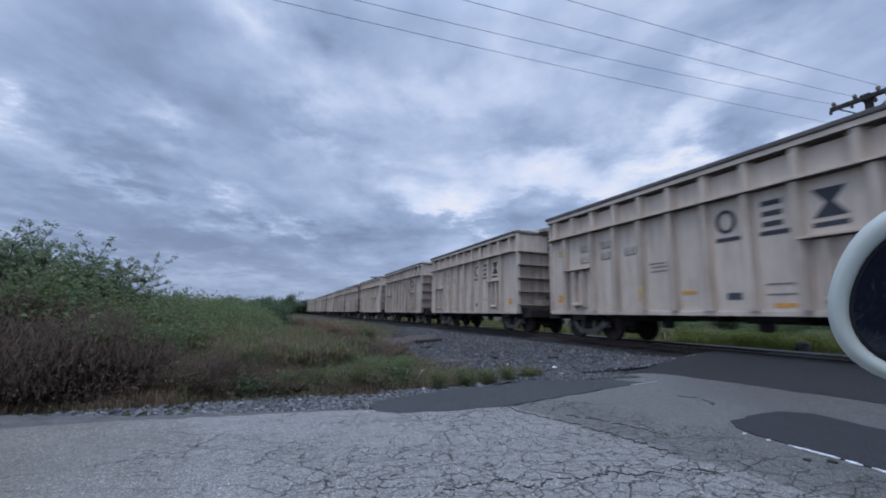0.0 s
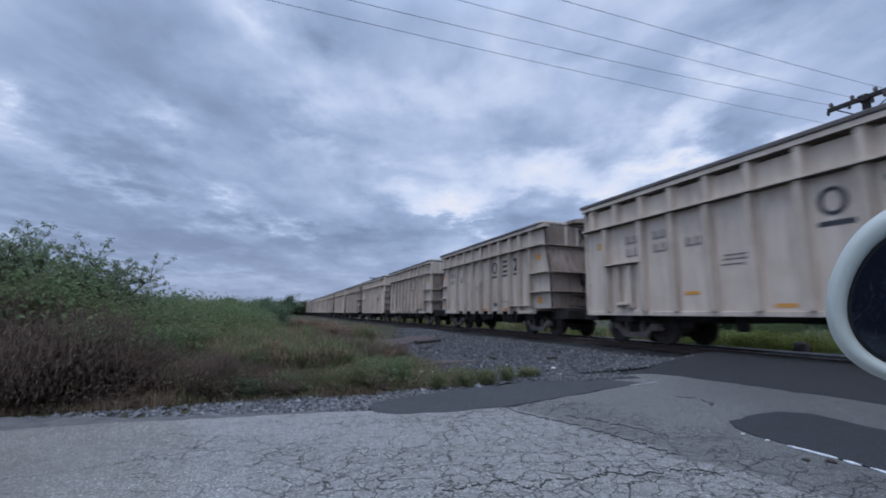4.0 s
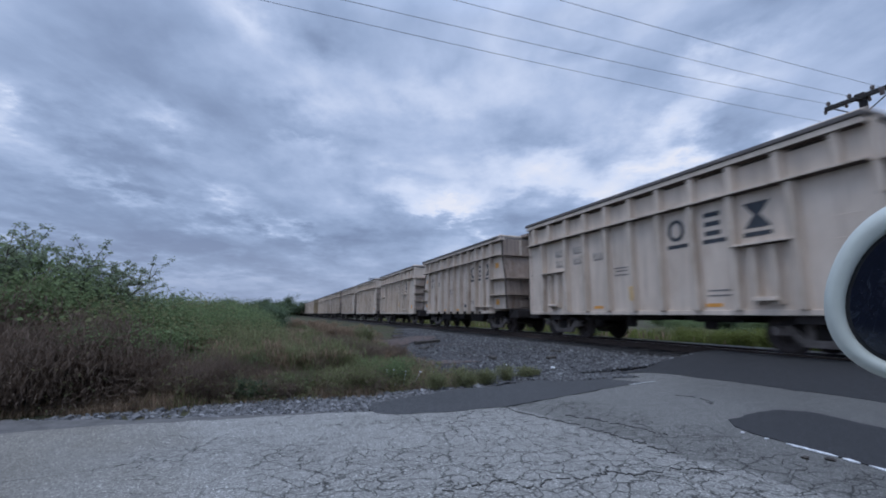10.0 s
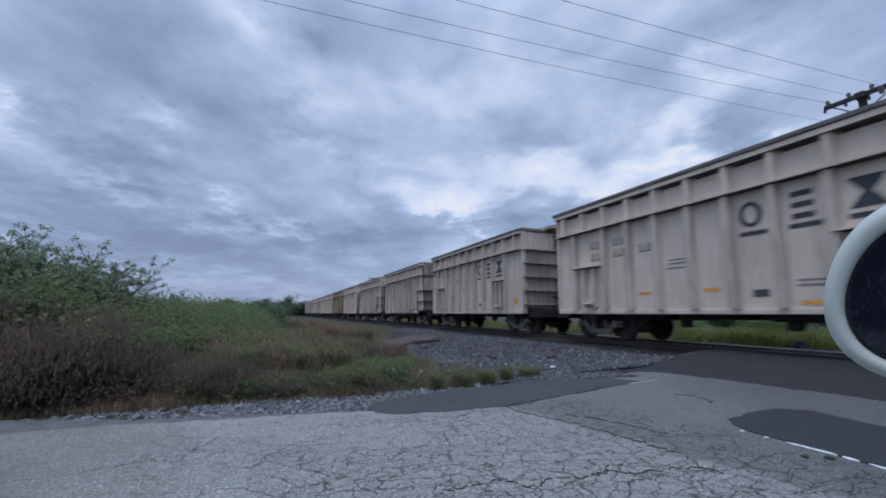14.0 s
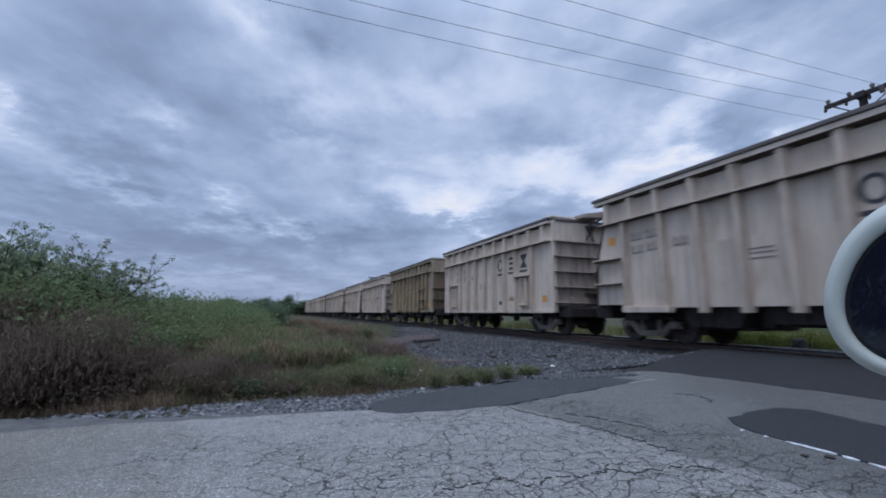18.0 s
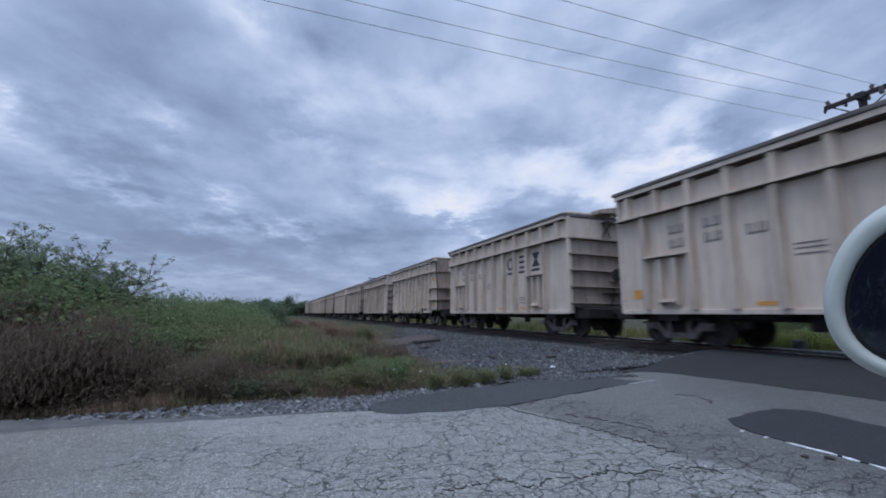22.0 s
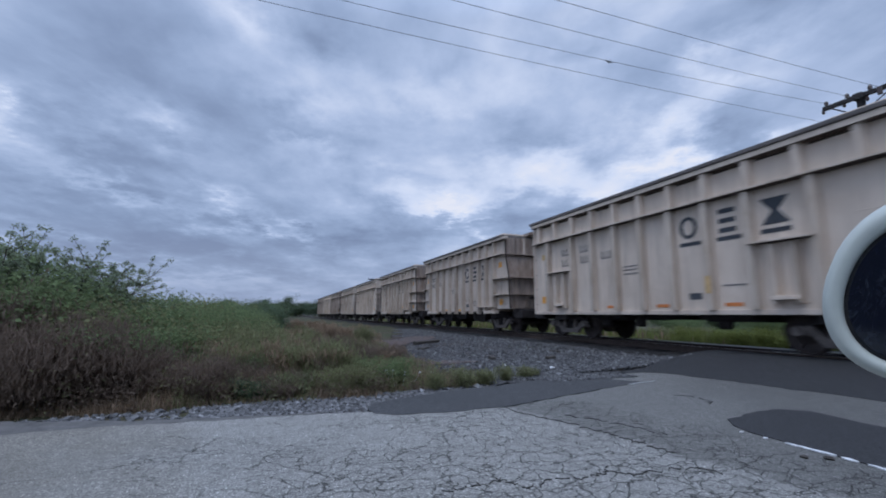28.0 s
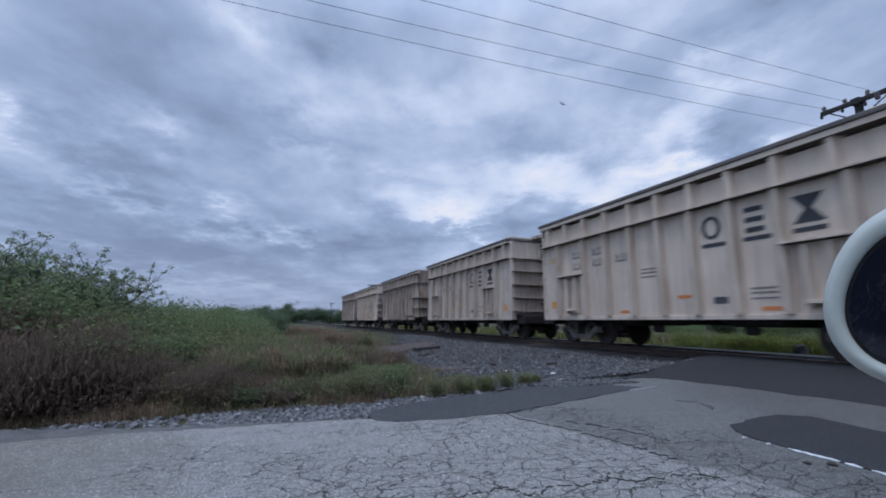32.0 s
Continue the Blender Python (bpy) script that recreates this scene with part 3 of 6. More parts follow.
blob([(1.14, 5.5), (1.17, 5.17), (1.37, 5.03), (2.05, 4.98), (2.78, 5.02), (3.74, 5.30), (4.7, 5.61), (5.51, 5.86), (6.18, 6.03), (6.04, 6.26), (5.86, 6.44),
      (6.04, 6.80), (5.6, 6.95), (4.91, 6.92), (4.17, 6.72), (3.5, 6.5), (2.64, 6.36), (1.77, 5.95), (1.31, 5.8)],
     0.10, -0.443, SHOULDER_ASPHALT, "shoulder_patch", "dark asphalt patch along the road's edge", "asphalt", 0.03, lambda x, y: road_top(x) + 0.006)
blob([(4.87, 3.57), (5.15, 3.62), (5.49, 3.71), (5.98, 3.74), (6.27, 3.51), (6.20, 3.2), (6.13, 2.9), (6.16, 2.4), (6.3, 0.5), (6.3, -3.0), (4.5, -3.0), (4.44, 1.0),
      (4.46, 2.0), (4.50, 2.35), (4.53, 2.77), (4.56, 3.10), (4.66, 3.36)],
     0.03, -0.441, NEW_ASPHALT, "road_patch", "dark asphalt patch behind the stop line", "asphalt", 0.022)
blob([(10.62 + 0.05, -7), (12.0, -7), (12.0, 7.3), (10.67, 7.3)], 0.12, -0.105, NEW_ASPHALT, "crossing_infill",
     "dark asphalt between the rails at the crossing", "asphalt", 0.01)
blob([(12.2, -7), (13.4, -7), (16, -7), (22, -7), (22, 5.4), (16, 6.0), (13.4, 6.6), (12.2, 7.2)], 0.12, -0.03, NEW_ASPHALT,
     "road_beyond", "dark asphalt road falling away behind the track", "road", 0.02, lambda x, y: road_top(x))


def cracks():
    """Wide open seams in the asphalt, each a ragged dark wedge."""
    for wide, pts in (
                    (0.016, ((1.10, 2.80), (1.22, 2.80), (1.38, 2.82), (1.54, 2.90), (1.59, 2.77), (1.74, 2.68), (1.94, 2.74), (2.18, 2.70), (2.38, 2.72), (2.52, 2.82))),
                    (0.030, ((2.78, 5.10), (2.83, 4.58), (2.98, 4.18), (3.11, 3.82), (3.19, 3.55), (3.17, 3.27), (3.26, 3.09), (3.27, 2.87))),
                    (0.020, ((3.24, 4.37), (3.43, 4.02), (3.60, 3.77), (3.65, 3.52), (3.63, 3.30))),
                    (0.022, ((5.61, 4.91), (5.78, 4.76), (5.70, 4.47), (5.54, 4.21))),
                    (0.016, ((2.40, 2.71), (2.56, 2.61), (2.91, 2.61), (3.12, 2.57), (3.21, 2.38))),
                    ):
        r_ = random.Random(int(pts[0][0] * 100))
        runs, n = [([], [])], 7
        for (x0, y0), (x1, y1) in zip(pts, pts[1:]):
            l = math.hypot(x1 - x0, y1 - y0)
            for i in range(n):
                k = i / n
                j = r_.uniform(-0.035, 0.035) + 0.02 * (len(runs) % 3 - 1)
                w = wide * r_.uniform(0.1, 0.9) * 0.5
                ox, oy = -(y1 - y0) / l, (x1 - x0) / l
                x, y = x0 + (x1 - x0) * k + ox * j, y0 + (y1 - y0) * k + oy * j
                left, right = runs[-1]
                left.append((x + ox * w, y + oy * w))
                right.append((x - ox * w, y - oy * w))
                if len(left) > 3 and r_.random() < 0.22:
                    # closed for a hand's width, then on again a little aside
                    runs.append(([], []))
        bm = bmesh.new()
        for left, right in runs:
            if len(left) > 1:
                prism(bm, left + right[::-1], -0.452, -0.4435, "z")
        tagged(new("road_crack", mesh_of(bm, "road_crack", CREVICE)), "dark open crack in the asphalt", "crack", kind="structure")


cracks()


def stop_line():
    line = tagged(new("stop_line"), "worn white painted stop line", "road marking", kind="structure")
    for y1, y0 in ((3.16, 3.13), (2.93, 2.90), (2.74, 2.35), (2.31, 2.19), (2.13, 1.2), (1.1, -2.6)):
        bm = bmesh.new()
        rnd = random.Random(int(y1 * 100))
        n = max(4, int((y1 - y0) / 0.035))
        left, right = [], []
        for i in range(n + 1):
            y = y1 + (y0 - y1) * i / n
            x = 4.475 if y > 2.4 else 4.475 - 0.11 * min(1.0, 2.4 - y)
            thin = 0.35 if i in (0, n) else 1.0
            left.append((x - 0.026 * thin * rnd.uniform(0.45, 1.15), y))
            right.append((x + 0.026 * thin * rnd.uniform(0.6, 1.1), y))
        prism(bm, left + right[::-1], -0.446, -0.4375, "z")
        part("paint_strip", bm, LINE, line)


stop_line()
blob([(5.70, 5.90), (5.95, 5.97), (6.23, 6.03), (6.47, 6.09), (6.50, 6.05), (6.25, 5.98), (5.97, 5.92), (5.72, 5.85)], 0.006, -0.437, SCUFF, "paint_scuff",
     "pale scuffed strip beside the shoulder patch", "road marking", 0.012, lambda x, y: road_top(x) + 0.010)

# ---------------------------------------------------------------- track


def build_track():
    bm = bmesh.new()
    outline = [(TRACK - 4.4, -0.62), (TRACK - 3.1, -0.44), (TRACK - 1.8, -0.275), (TRACK + 1.8, -0.275), (TRACK + 3.6, -0.55), (TRACK + 4.2, -0.78)]
    prism(bm, outline, 7.0, 900.0)
    prism(bm, outline, -200.0, -6.6)
    tagged(new("ballast_bed", mesh_of(bm, "ballast_bed", GRAVEL)), "grey crushed stone ballast under the track", "ballast", kind="structure")
    # A near-black strip of ballast runs under and beside the rails.
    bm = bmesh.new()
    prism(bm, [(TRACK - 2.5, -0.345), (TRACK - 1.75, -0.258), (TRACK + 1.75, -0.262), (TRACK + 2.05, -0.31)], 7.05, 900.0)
    tagged(new("fouled_ballast", mesh_of(bm, "fouled_ballast", DARK_BALLAST)), "near-black ballast round the rails", "ballast", kind="structure")
    prof = [(-0.07, -0.175), (0.07, -0.175), (0.07, -0.162), (0.012, -0.14), (0.012, -0.045), (0.036, -0.035), (0.036, -0.004),
            (0.028, 0.0), (-0.028, 0.0), (-0.036, -0.004), (-0.036, -0.035), (-0.012, -0.045), (-0.012, -0.14), (-0.07, -0.162)]
    for side in (-1, 1):
        rail = thing("rail", "worn steel rail with a bright running edge", "rail", "rails of the track", "structure")
        rail.location = (TRACK + side * 0.7525, 0, RAIL)
        bm = bmesh.new()
        prism(bm, prof, -200.0, 900.0)
        for f in bm.faces:
            c = f.calc_center_median()
            if c.z > -0.04 and (f.normal.z > 0.9 or f.normal.x * side < -0.4):
                f.material_index = 1
        part("rail_bar", bm, [RUSTRAIL, RAILM], rail)
    tie = boxm(-1.3, 1.3, -0.11, 0.11, -0.43, -0.255, 0.012)
    me = mesh_of(tie, "sleeper", TIE)
    rnd = random.Random(4)
    track = tagged(new("sleepers"), "dark creosoted timber sleepers in ballast", "sleepers", kind="structure")
    for i in range(300):
        y = 7.3 + i * 0.53
        ob = part("sleeper", me, None, track)
        ob.location = (TRACK + rnd.uniform(-0.04, 0.04), y, rnd.uniform(-0.012, 0.012))
        ob.rotation_euler = (0, 0, rnd.uniform(-0.02, 0.02))


build_track()


def rough_stone(rnd, size):
    """Eight jittered corners of a squashed block, as a list of points."""
    s = size
    pts = [Vector((x * s * rnd.uniform(0.5, 1.15), y * s * rnd.uniform(0.5, 1.15), z * s * rnd.uniform(0.4, 0.8)))
           for x in (-0.5, 0.5) for y in (-0.5, 0.5) for z in (-0.5, 0.5)]
    m = Euler((rnd.uniform(-0.5, 0.5), rnd.uniform(-0.5, 0.5), rnd.uniform(0, 6.28))).to_matrix()
    return [m @ p for p in pts]


BLOCK = ((0, 1, 3, 2), (4, 6, 7, 5), (0, 4, 5, 1), (2, 3, 7, 6), (0, 2, 6, 4), (1, 5, 7, 3))


def scatter_stones(name, label, count, where, size, seed, mat=None):
    rnd = random.Random(seed)
    verts, faces = [], []
    for _ in range(count):
        x, y, z = where(rnd)
        s = rnd.uniform(*size) * (1.5 if rnd.random() < 0.05 else 1)
        o = len(verts)
        verts += [(p.x + x, p.y + y, p.z + z + s * 0.12) for p in rough_stone(rnd, s)]
        faces += [tuple(o + i for i in q) for q in BLOCK]
    return tagged(new(name, soup(name, verts, faces, mat or STONE)), label, "gravel", kind="stuff")


def slope_z(x, y):
    """Top of ballast or soil, whichever is higher."""
    b = -9.0
    k = x - TRACK
    if 7.0 < y and -4.4 < k < 3.6:
        if k < -3.1:
            b = -0.62 + (k + 4.4) / 1.3 * 0.18
        elif k < -1.8:
            b = -0.44 + (k + 3.1) / 1.3 * 0.165
        elif k < 1.8:
            b = -0.275
        else:
            b = -0.275 - (k - 1.8) / 1.8 * 0.275
    return max(b, float(hill(np.float64(x), np.float64(y))))


def on_ballast(rnd):
    y = 6.6 + 24 * rnd.random() ** 2.3
    toe = 3.5 + max(0, 7.6 - y) * 1.2 + max(0, y - 12.5) * 0.27 + 0.35 * math.sin(y * 1.9)
    x = rnd.uniform(min(toe, 8.2), TRACK - 1.95 - 0.35 * rnd.random())
    if y < 7.5 and x > 6.6:
        y += 1.0
    return x, y, spread_top(x, y) - 0.012


def on_shoulder(rnd):
    x = rnd.uniform(-3.2, 4.2)
    k = rnd.random()
    if x < -0.9 and rnd.random() < 0.75:
        x = rnd.uniform(-0.9, 3.0)
    lo = 5.5 + 0.17 * max(0.0, 0.6 - x) if x < 1.1 else 5.4 + (x - 1.1) * 0.30
    hi = 6.75 - 0.16 * max(0, -x) if x < 1.1 else 6.7 + (x - 1.1) * 0.12
    y = lo + (hi - lo) * k
    return x, y, float(hill(np.float64(x), np.float64(y)))


def spread_top(x, y):
    """The gravel lies level with the road's edge and follows the soil behind it."""
    lift = road_top(x) - 0.02 if x > 3.5 and y < 7.6 else -9.0
    return max(slope_z(x, y), lift) + 0.014


blob([(4.9, 6.90), (5.9, 6.86), (6.1, 7.06), (6.6, 7.12), (7.0, 7.42), (7.4, 7.68), (7.6, 9.0), (7.6, 14.0), (7.6, 19.0), (7.4, 24.0), (6.2, 24.0), (5.4, 20.5), (4.6, 17.5),
      (3.7, 15.2), (3.5, 12.5), (3.3, 10.6), (3.9, 9.2), (4.3, 8.2), (3.6, 7.4), (3.4, 6.7), (4.2, 6.72)],
     0.05, -0.45, GRAVEL, "gravel_spread", "grey gravel spread between the weeds and the track", "gravel", 0.14, spread_top)
for out in ([(3.3, 15.0), (4.4, 16.3), (5.6, 17.6), (6.9, 18.9), (7.3, 20.3), (6.4, 20.6), (5.2, 19.6), (4.0, 18.4), (3.2, 16.6)],
            [(2.9, 10.1), (3.5, 10.25), (4.1, 10.6), (4.5, 10.4), (4.9, 9.9), (4.3, 9.75), (3.7, 9.8), (3.2, 9.6)]):
    blob(out, 0.03, -0.42, SILT, "silt_patch", "rust-brown silt washed over the grey gravel", "dirt", 0.12, lambda x, y: spread_top(x, y) + 0.022)
scatter_stones("ballast_stones", "loose grey crushed stones beside the track", 30000, on_ballast, (0.03, 0.072), 11)


def by_apron(rnd):
    x = rnd.uniform(4.2, 8.9)
    y = rnd.uniform(6.85 + 0.28 * min(1.0, max(0.0, x - 5.2)) + max(0, x - 7.0) * 0.33, 8.6)
    return x, y, spread_top(x, y) - 0.012


scatter_stones("corner_gravel", "grey gravel spilling round the asphalt ramp's corner", 5600, by_apron, (0.028, 0.065), 13)
scatter_stones("shoulder_gravel", "loose grey gravel along the road's edge", 6500, on_shoulder, (0.022, 0.06), 12, PALE_STONE)



def scraps():
    for x, y, a, l, w, h in ((5.75, 16.6, 14, 1.1, 0.30, 0.14), (5.4, 10.3, 75, 0.35, 0.14, 0.10), (6.6, 9.4, 10, 0.28, 0.12, 0.09), (4.9, 14.5, 50, 0.6, 0.2, 0.1),
                             (7.6, 10.6, 130, 0.3, 0.1, 0.08)):
        ob = new("timber_scrap", mesh_of(boxm(-l / 2, l / 2, -w / 2, w / 2, -0.04, h, 0.015), "timber_scrap", TIE))
        ob.matrix_world = pose(x, y, slope_z(x, y), 4, -3, a)
        tagged(ob, "dark broken timber scrap on the gravel", "timber", "scraps on the gravel")


scraps()


def pale_rock():
    r_ = random.Random(3)
    for x, y, w in ((5.62, 7.95, 0.055), (3.1, 8.6, 0.045), (5.0, 8.9, 0.035)):
        bm = bmesh.new()
        bmesh.ops.create_icosphere(bm, subdivisions=2, radius=w)
        for v in bm.verts:
            v.co *= r_.uniform(0.8, 1.15)
            v.co.z *= 0.7
        ob = new("pale_stone", mesh_of(bm, "pale_stone", LINE))
        ob.location = (x, y, spread_top(x, y) + w * 0.35)
        tagged(ob, "small whitish stone lying on grey gravel", "stone", "pale stones on the gravel")


pale_rock()


def clods():
    for x, y, w in ((4.17, 2.42, 0.024), (4.22, 2.44, 0.015), (4.33, 2.33, 0.03), (4.37, 2.36, 0.016)):
        r_ = random.Random(int(x * 1000))
        bm = bmesh.new()
        bmesh.ops.create_icosphere(bm, subdivisions=2, radius=1.0)
        for v in bm.verts:
            k = r_.uniform(0.75, 1.2)
            v.co = Vector((v.co.x * w * k, v.co.y * w * 1.3 * k, v.co.z * w * 0.45 * k))
        ob = new("dirt_clod", mesh_of(bm, "dirt_clod", TIE))
        ob.location = (x, y, -0.445 + w * 0.2)
        tagged(ob, "dark brown dirt clod on the asphalt", "clod", "clods by the stop line")


clods()


def stump():
    """A blackened stump behind the track."""
    r_ = random.Random(5)
    x, y = 14.5, 8.22
    st = thing("stump", "low blackened wooden stump among weeds behind the track", "stump", at=pose(x, y, zed(x, y) - 0.05))
    bm = bmesh.new()
    lathe(bm, [(0.24, 0.0), (0.21, 0.15), (0.19, 0.32), (0.16, 0.44), (0.06, 0.48)], 12, "z")
    for v in bm.verts:
        v.co.x *= r_.uniform(0.85, 1.12)
        v.co.y *= r_.uniform(0.85, 1.12)
    part("stub", bm, POLEM, st)


def zed(x, y):
    return float(hill(np.float64(x), np.float64(y)))


stump()


def far_shed():
    shed = thing("shed", "small pale shed roof above the far field", "shed", at=pose(-21.5, 118, -1.3, 0, 0, 12))
    part("wall", boxm(-1.5, 1.5, -2, 2, 0, 2.9), CANM, shed)
    bm = bmesh.new()
    prism(bm, [(-2.3, 2.9), (2.3, 2.9), (0, 3.7)], -1.7, 1.7, "x")
    part("roof", bm, LINE, shed)


far_shed()

# ---------------------------------------------------------------- wagons


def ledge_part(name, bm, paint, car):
    """A steel angle: painted on top and front, its underside coloured dark to stand in for shade."""
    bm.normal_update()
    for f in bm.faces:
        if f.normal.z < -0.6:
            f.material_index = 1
    return part(name, bm, [paint, SHADE_RUST], car)


def rib_mesh(name, wide, deep, z0, z1, mat):
    """A hat-section upright: flat face, sloping flanks, standing proud of the side at x = -deep."""
    bm = bmesh.new()
    h = wide / 2
    prism(bm, [(0.05, -h - 0.03), (-deep, -h), (-deep, h), (0.05, h + 0.03)], z0, z1, "z")
    return mesh_of(bm, name, mat)


def wheelset_mesh():
    bm = bmesh.new()
    prof = [(0.10, 0.70), (0.20, 0.705), (0.40, 0.73), (0.455, 0.70), (0.485, 0.695), (0.485, 0.725), (0.457, 0.735), (0.45, 0.82),
            (0.42, 0.825), (0.38, 0.79), (0.24, 0.78), (0.14, 0.83), (0.10, 0.83)]
    lathe(bm, prof, 28, "x")
    lathe(bm, [(r_, -a) for r_, a in prof], 28, "x")
    lathe(bm, [(0.075, -1.06), (0.085, -0.6), (0.085, 0.6), (0.075, 1.06)], 12, "x")
    # three cast pockets in each wheel show that it turns
    for side in (-1, 1):
        for i in range(3):
            a = i * 2.0944
            m = Matrix.Translation((side * 0.80, math.cos(a) * 0.30, math.sin(a) * 0.30))
            box(bm, -0.02, 0.02, -0.05, 0.05, -0.05, 0.05, 0.0, m)
    return mesh_of(bm, "wheelset", WHEELM)


def sideframe_mesh():
    """Cast side frame: bowed top and bottom members round two windows."""
    bm = bmesh.new()
    t0, t1 = -0.06, 0.06
    prism(bm, [(-1.12, 0.50), (-0.98, 0.62), (-0.55, 0.78), (0.55, 0.78), (0.98, 0.62), (1.12, 0.50), (0.98, 0.46), (0.55, 0.66),
               (-0.55, 0.66), (-0.98, 0.46)], t0, t1, "x")
    # Top member in black: its shade under the wagon is put into the colour.
    for f in bm.faces:
        f.material_index = 1
    prism(bm, [(-0.82, 0.56), (-0.45, 0.18), (0.45, 0.18), (0.82, 0.54), (0.68, 0.64), (0.36, 0.33), (-0.36, 0.33), (-0.68, 0.64)], t0, t1, "x")
    for y in (-0.30, 0.30):
        box(bm, t0, t1, y - 0.06, y + 0.06, 0.30, 0.70)
    for y in (-0.889, 0.889):
        box(bm, t0 - 0.03, t1, y - 0.15, y + 0.15, 0.40, 0.60, 0.03)
    return mesh_of(bm, "side_frame", [TRUCKM, UNDER])


def spring_mesh():
    bm = bmesh.new()
    for y in (-0.14, 0.0, 0.14):
        lathe_at = [(0.055 + 0.012 * (i % 2), 0.34 + i * 0.022) for i in range(11)]
        start = len(bm.verts)
        lathe(bm, lathe_at, 8, "z")
        bm.verts.ensure_lookup_table()
        bmesh.ops.translate(bm, verts=bm.verts[start:], vec=(0, y, 0))
    return mesh_of(bm, "spring_nest", UNDER)


MESH = {"wheelset": wheelset_mesh(), "side_frame": sideframe_mesh(), "spring_nest": spring_mesh()}
cap = bmesh.new()
lathe(cap, [(0.10, -1.19), (0.115, -1.15), (0.115, -1.05)], 12, "x")
MESH["bearing_cap"] = mesh_of(cap, "bearing_cap", TRUCKM)


def truck(parent, y):
    """Two-axle truck at y along the wagon."""
    tr = part("truck", boxm(-1.0, 1.0, -0.2, 0.2, 0.42, 0.66, 0.03), UNDER, parent)
    tr.location = (0, y, RAIL)
    for side in (-1, 1):
        sf = part("side_frame", MESH["side_frame"], None, tr)
        sf.location = (side * 1.02, 0, 0)
        sp = part("spring_nest", MESH["spring_nest"], None, tr)
        sp.location = (side * 1.02, 0, 0)
    for ay in (-0.889, 0.889):
        w = part("wheelset", MESH["wheelset"], None, tr)
        w.matrix_parent_inverse = Matrix.Translation((0, ay, 0.457))
        for side in (-1, 1):
            c = part("bearing_cap", MESH["bearing_cap"], None, tr)
            c.matrix_basis = Matrix.Translation((0, ay, 0.50)) @ Matrix.Rotation(0 if side < 0 else math.pi, 4, "Z")
    return tr


def mark_shape(kind, s):
    """Plain shapes that stand for the large marking, s metres high, in the (y, z) plane, read from -x."""
    bm = bmesh.new()

    def flat(pts):
        # pts: (along the wagon from the mark's left, up)
        prism(bm, [(-a, c) for a, c in pts], -0.004, 0.004, "x")
    if kind == 0:
        n = 22
        o = [[(s * 0.42 + s * 0.44 * k * math.cos(2 * math.pi * i / n), s * 0.5 + s * 0.5 * k2 * math.sin(2 * math.pi * i / n)) for i in range(n)]
             for k, k2 in ((1, 1), (0.60, 0.70))]
        rings = [[bm.verts.new((x, -a, c)) for a, c in r_] for x, r_ in ((0.004, o[0]), (-0.004, o[0]), (-0.004, o[1]), (0.004, o[1]))]
        for r0, r1 in zip(rings, rings[1:] + rings[:1]):
            for i in range(n):
                bm.faces.new((r0[i], r0[(i + 1) % n], r1[(i + 1) % n], r1[i]))
    elif kind == 1:
        # three level bars
        for z in (0.0, 0.40, 0.80):
            flat([(s * 0.08, s * (z + 0.20)), (s * 0.78, s * (z + 0.20)), (s * 0.78, s * z), (s * 0.08, s * z)])
    else:
        flat([(0, 0), (s * 1.0, 0), (s * 0.62, s * 0.5), (s * 0.38, s * 0.5)])
        flat([(s * 0.38, s * 0.5), (s * 0.62, s * 0.5), (s * 1.0, s), (0, s)])
    bmesh.ops.recalc_face_normals(bm, faces=bm.faces)
    return mesh_of(bm, "emblem_shape", MARK)


EMBLEM = [mark_shape(i, 0.58) for i in range(3)]
BAR = mesh_of(boxm(-0.004, 0.004, -0.30, 0.30, -0.05, 0.05), "emblem_bar", MARK)


def plate(name, mat, wide, high):
    return mesh_of(boxm(-0.004, 0.004, -wide / 2, wide / 2, -high / 2, high / 2), name, mat)


def stencil():
    """A worn stencilled group: a comb of short thin bars."""
    comb = [(-0.215, -0.13), (0.215, -0.13)]
    for y, top in ((0.193, 0.13), (0.075, 0.10), (-0.075, 0.13), (-0.193, 0.11)):
        comb += [(y + 0.022, -0.085), (y + 0.022, top), (y - 0.022, top), (y - 0.022, -0.085)]
    bm = bmesh.new()
    prism(bm, comb, -0.004, 0.004, "x")
    return mesh_of(bm, "stencil_bar", FAINT)


PLATE = {
    "stencil": stencil(), "line": plate("stencil_line", FAINT, 0.55, 0.035),
    "orange": plate("reflector", ORANGE, 0.42, 0.085), "red": plate("reflector", VERMILION, 0.42, 0.085), "tall": plate("reflector_patch", ORANGE, 0.30, 0.26),
    "dab": plate("paint_patch", DABM, 0.26, 0.22), "tab": plate("paint_patch", DABM, 0.14, 0.42),
    "panel": plate("data_panel", DATAM, 0.34, 0.16),
}


def put(mesh, name, car, x, d, z, label=""):
    """Fix a flat thing on the wagon's side, d metres from its far end."""
    ob = part(name, mesh, None, car, label)
    ob.location = (x, -d, z)
    return ob


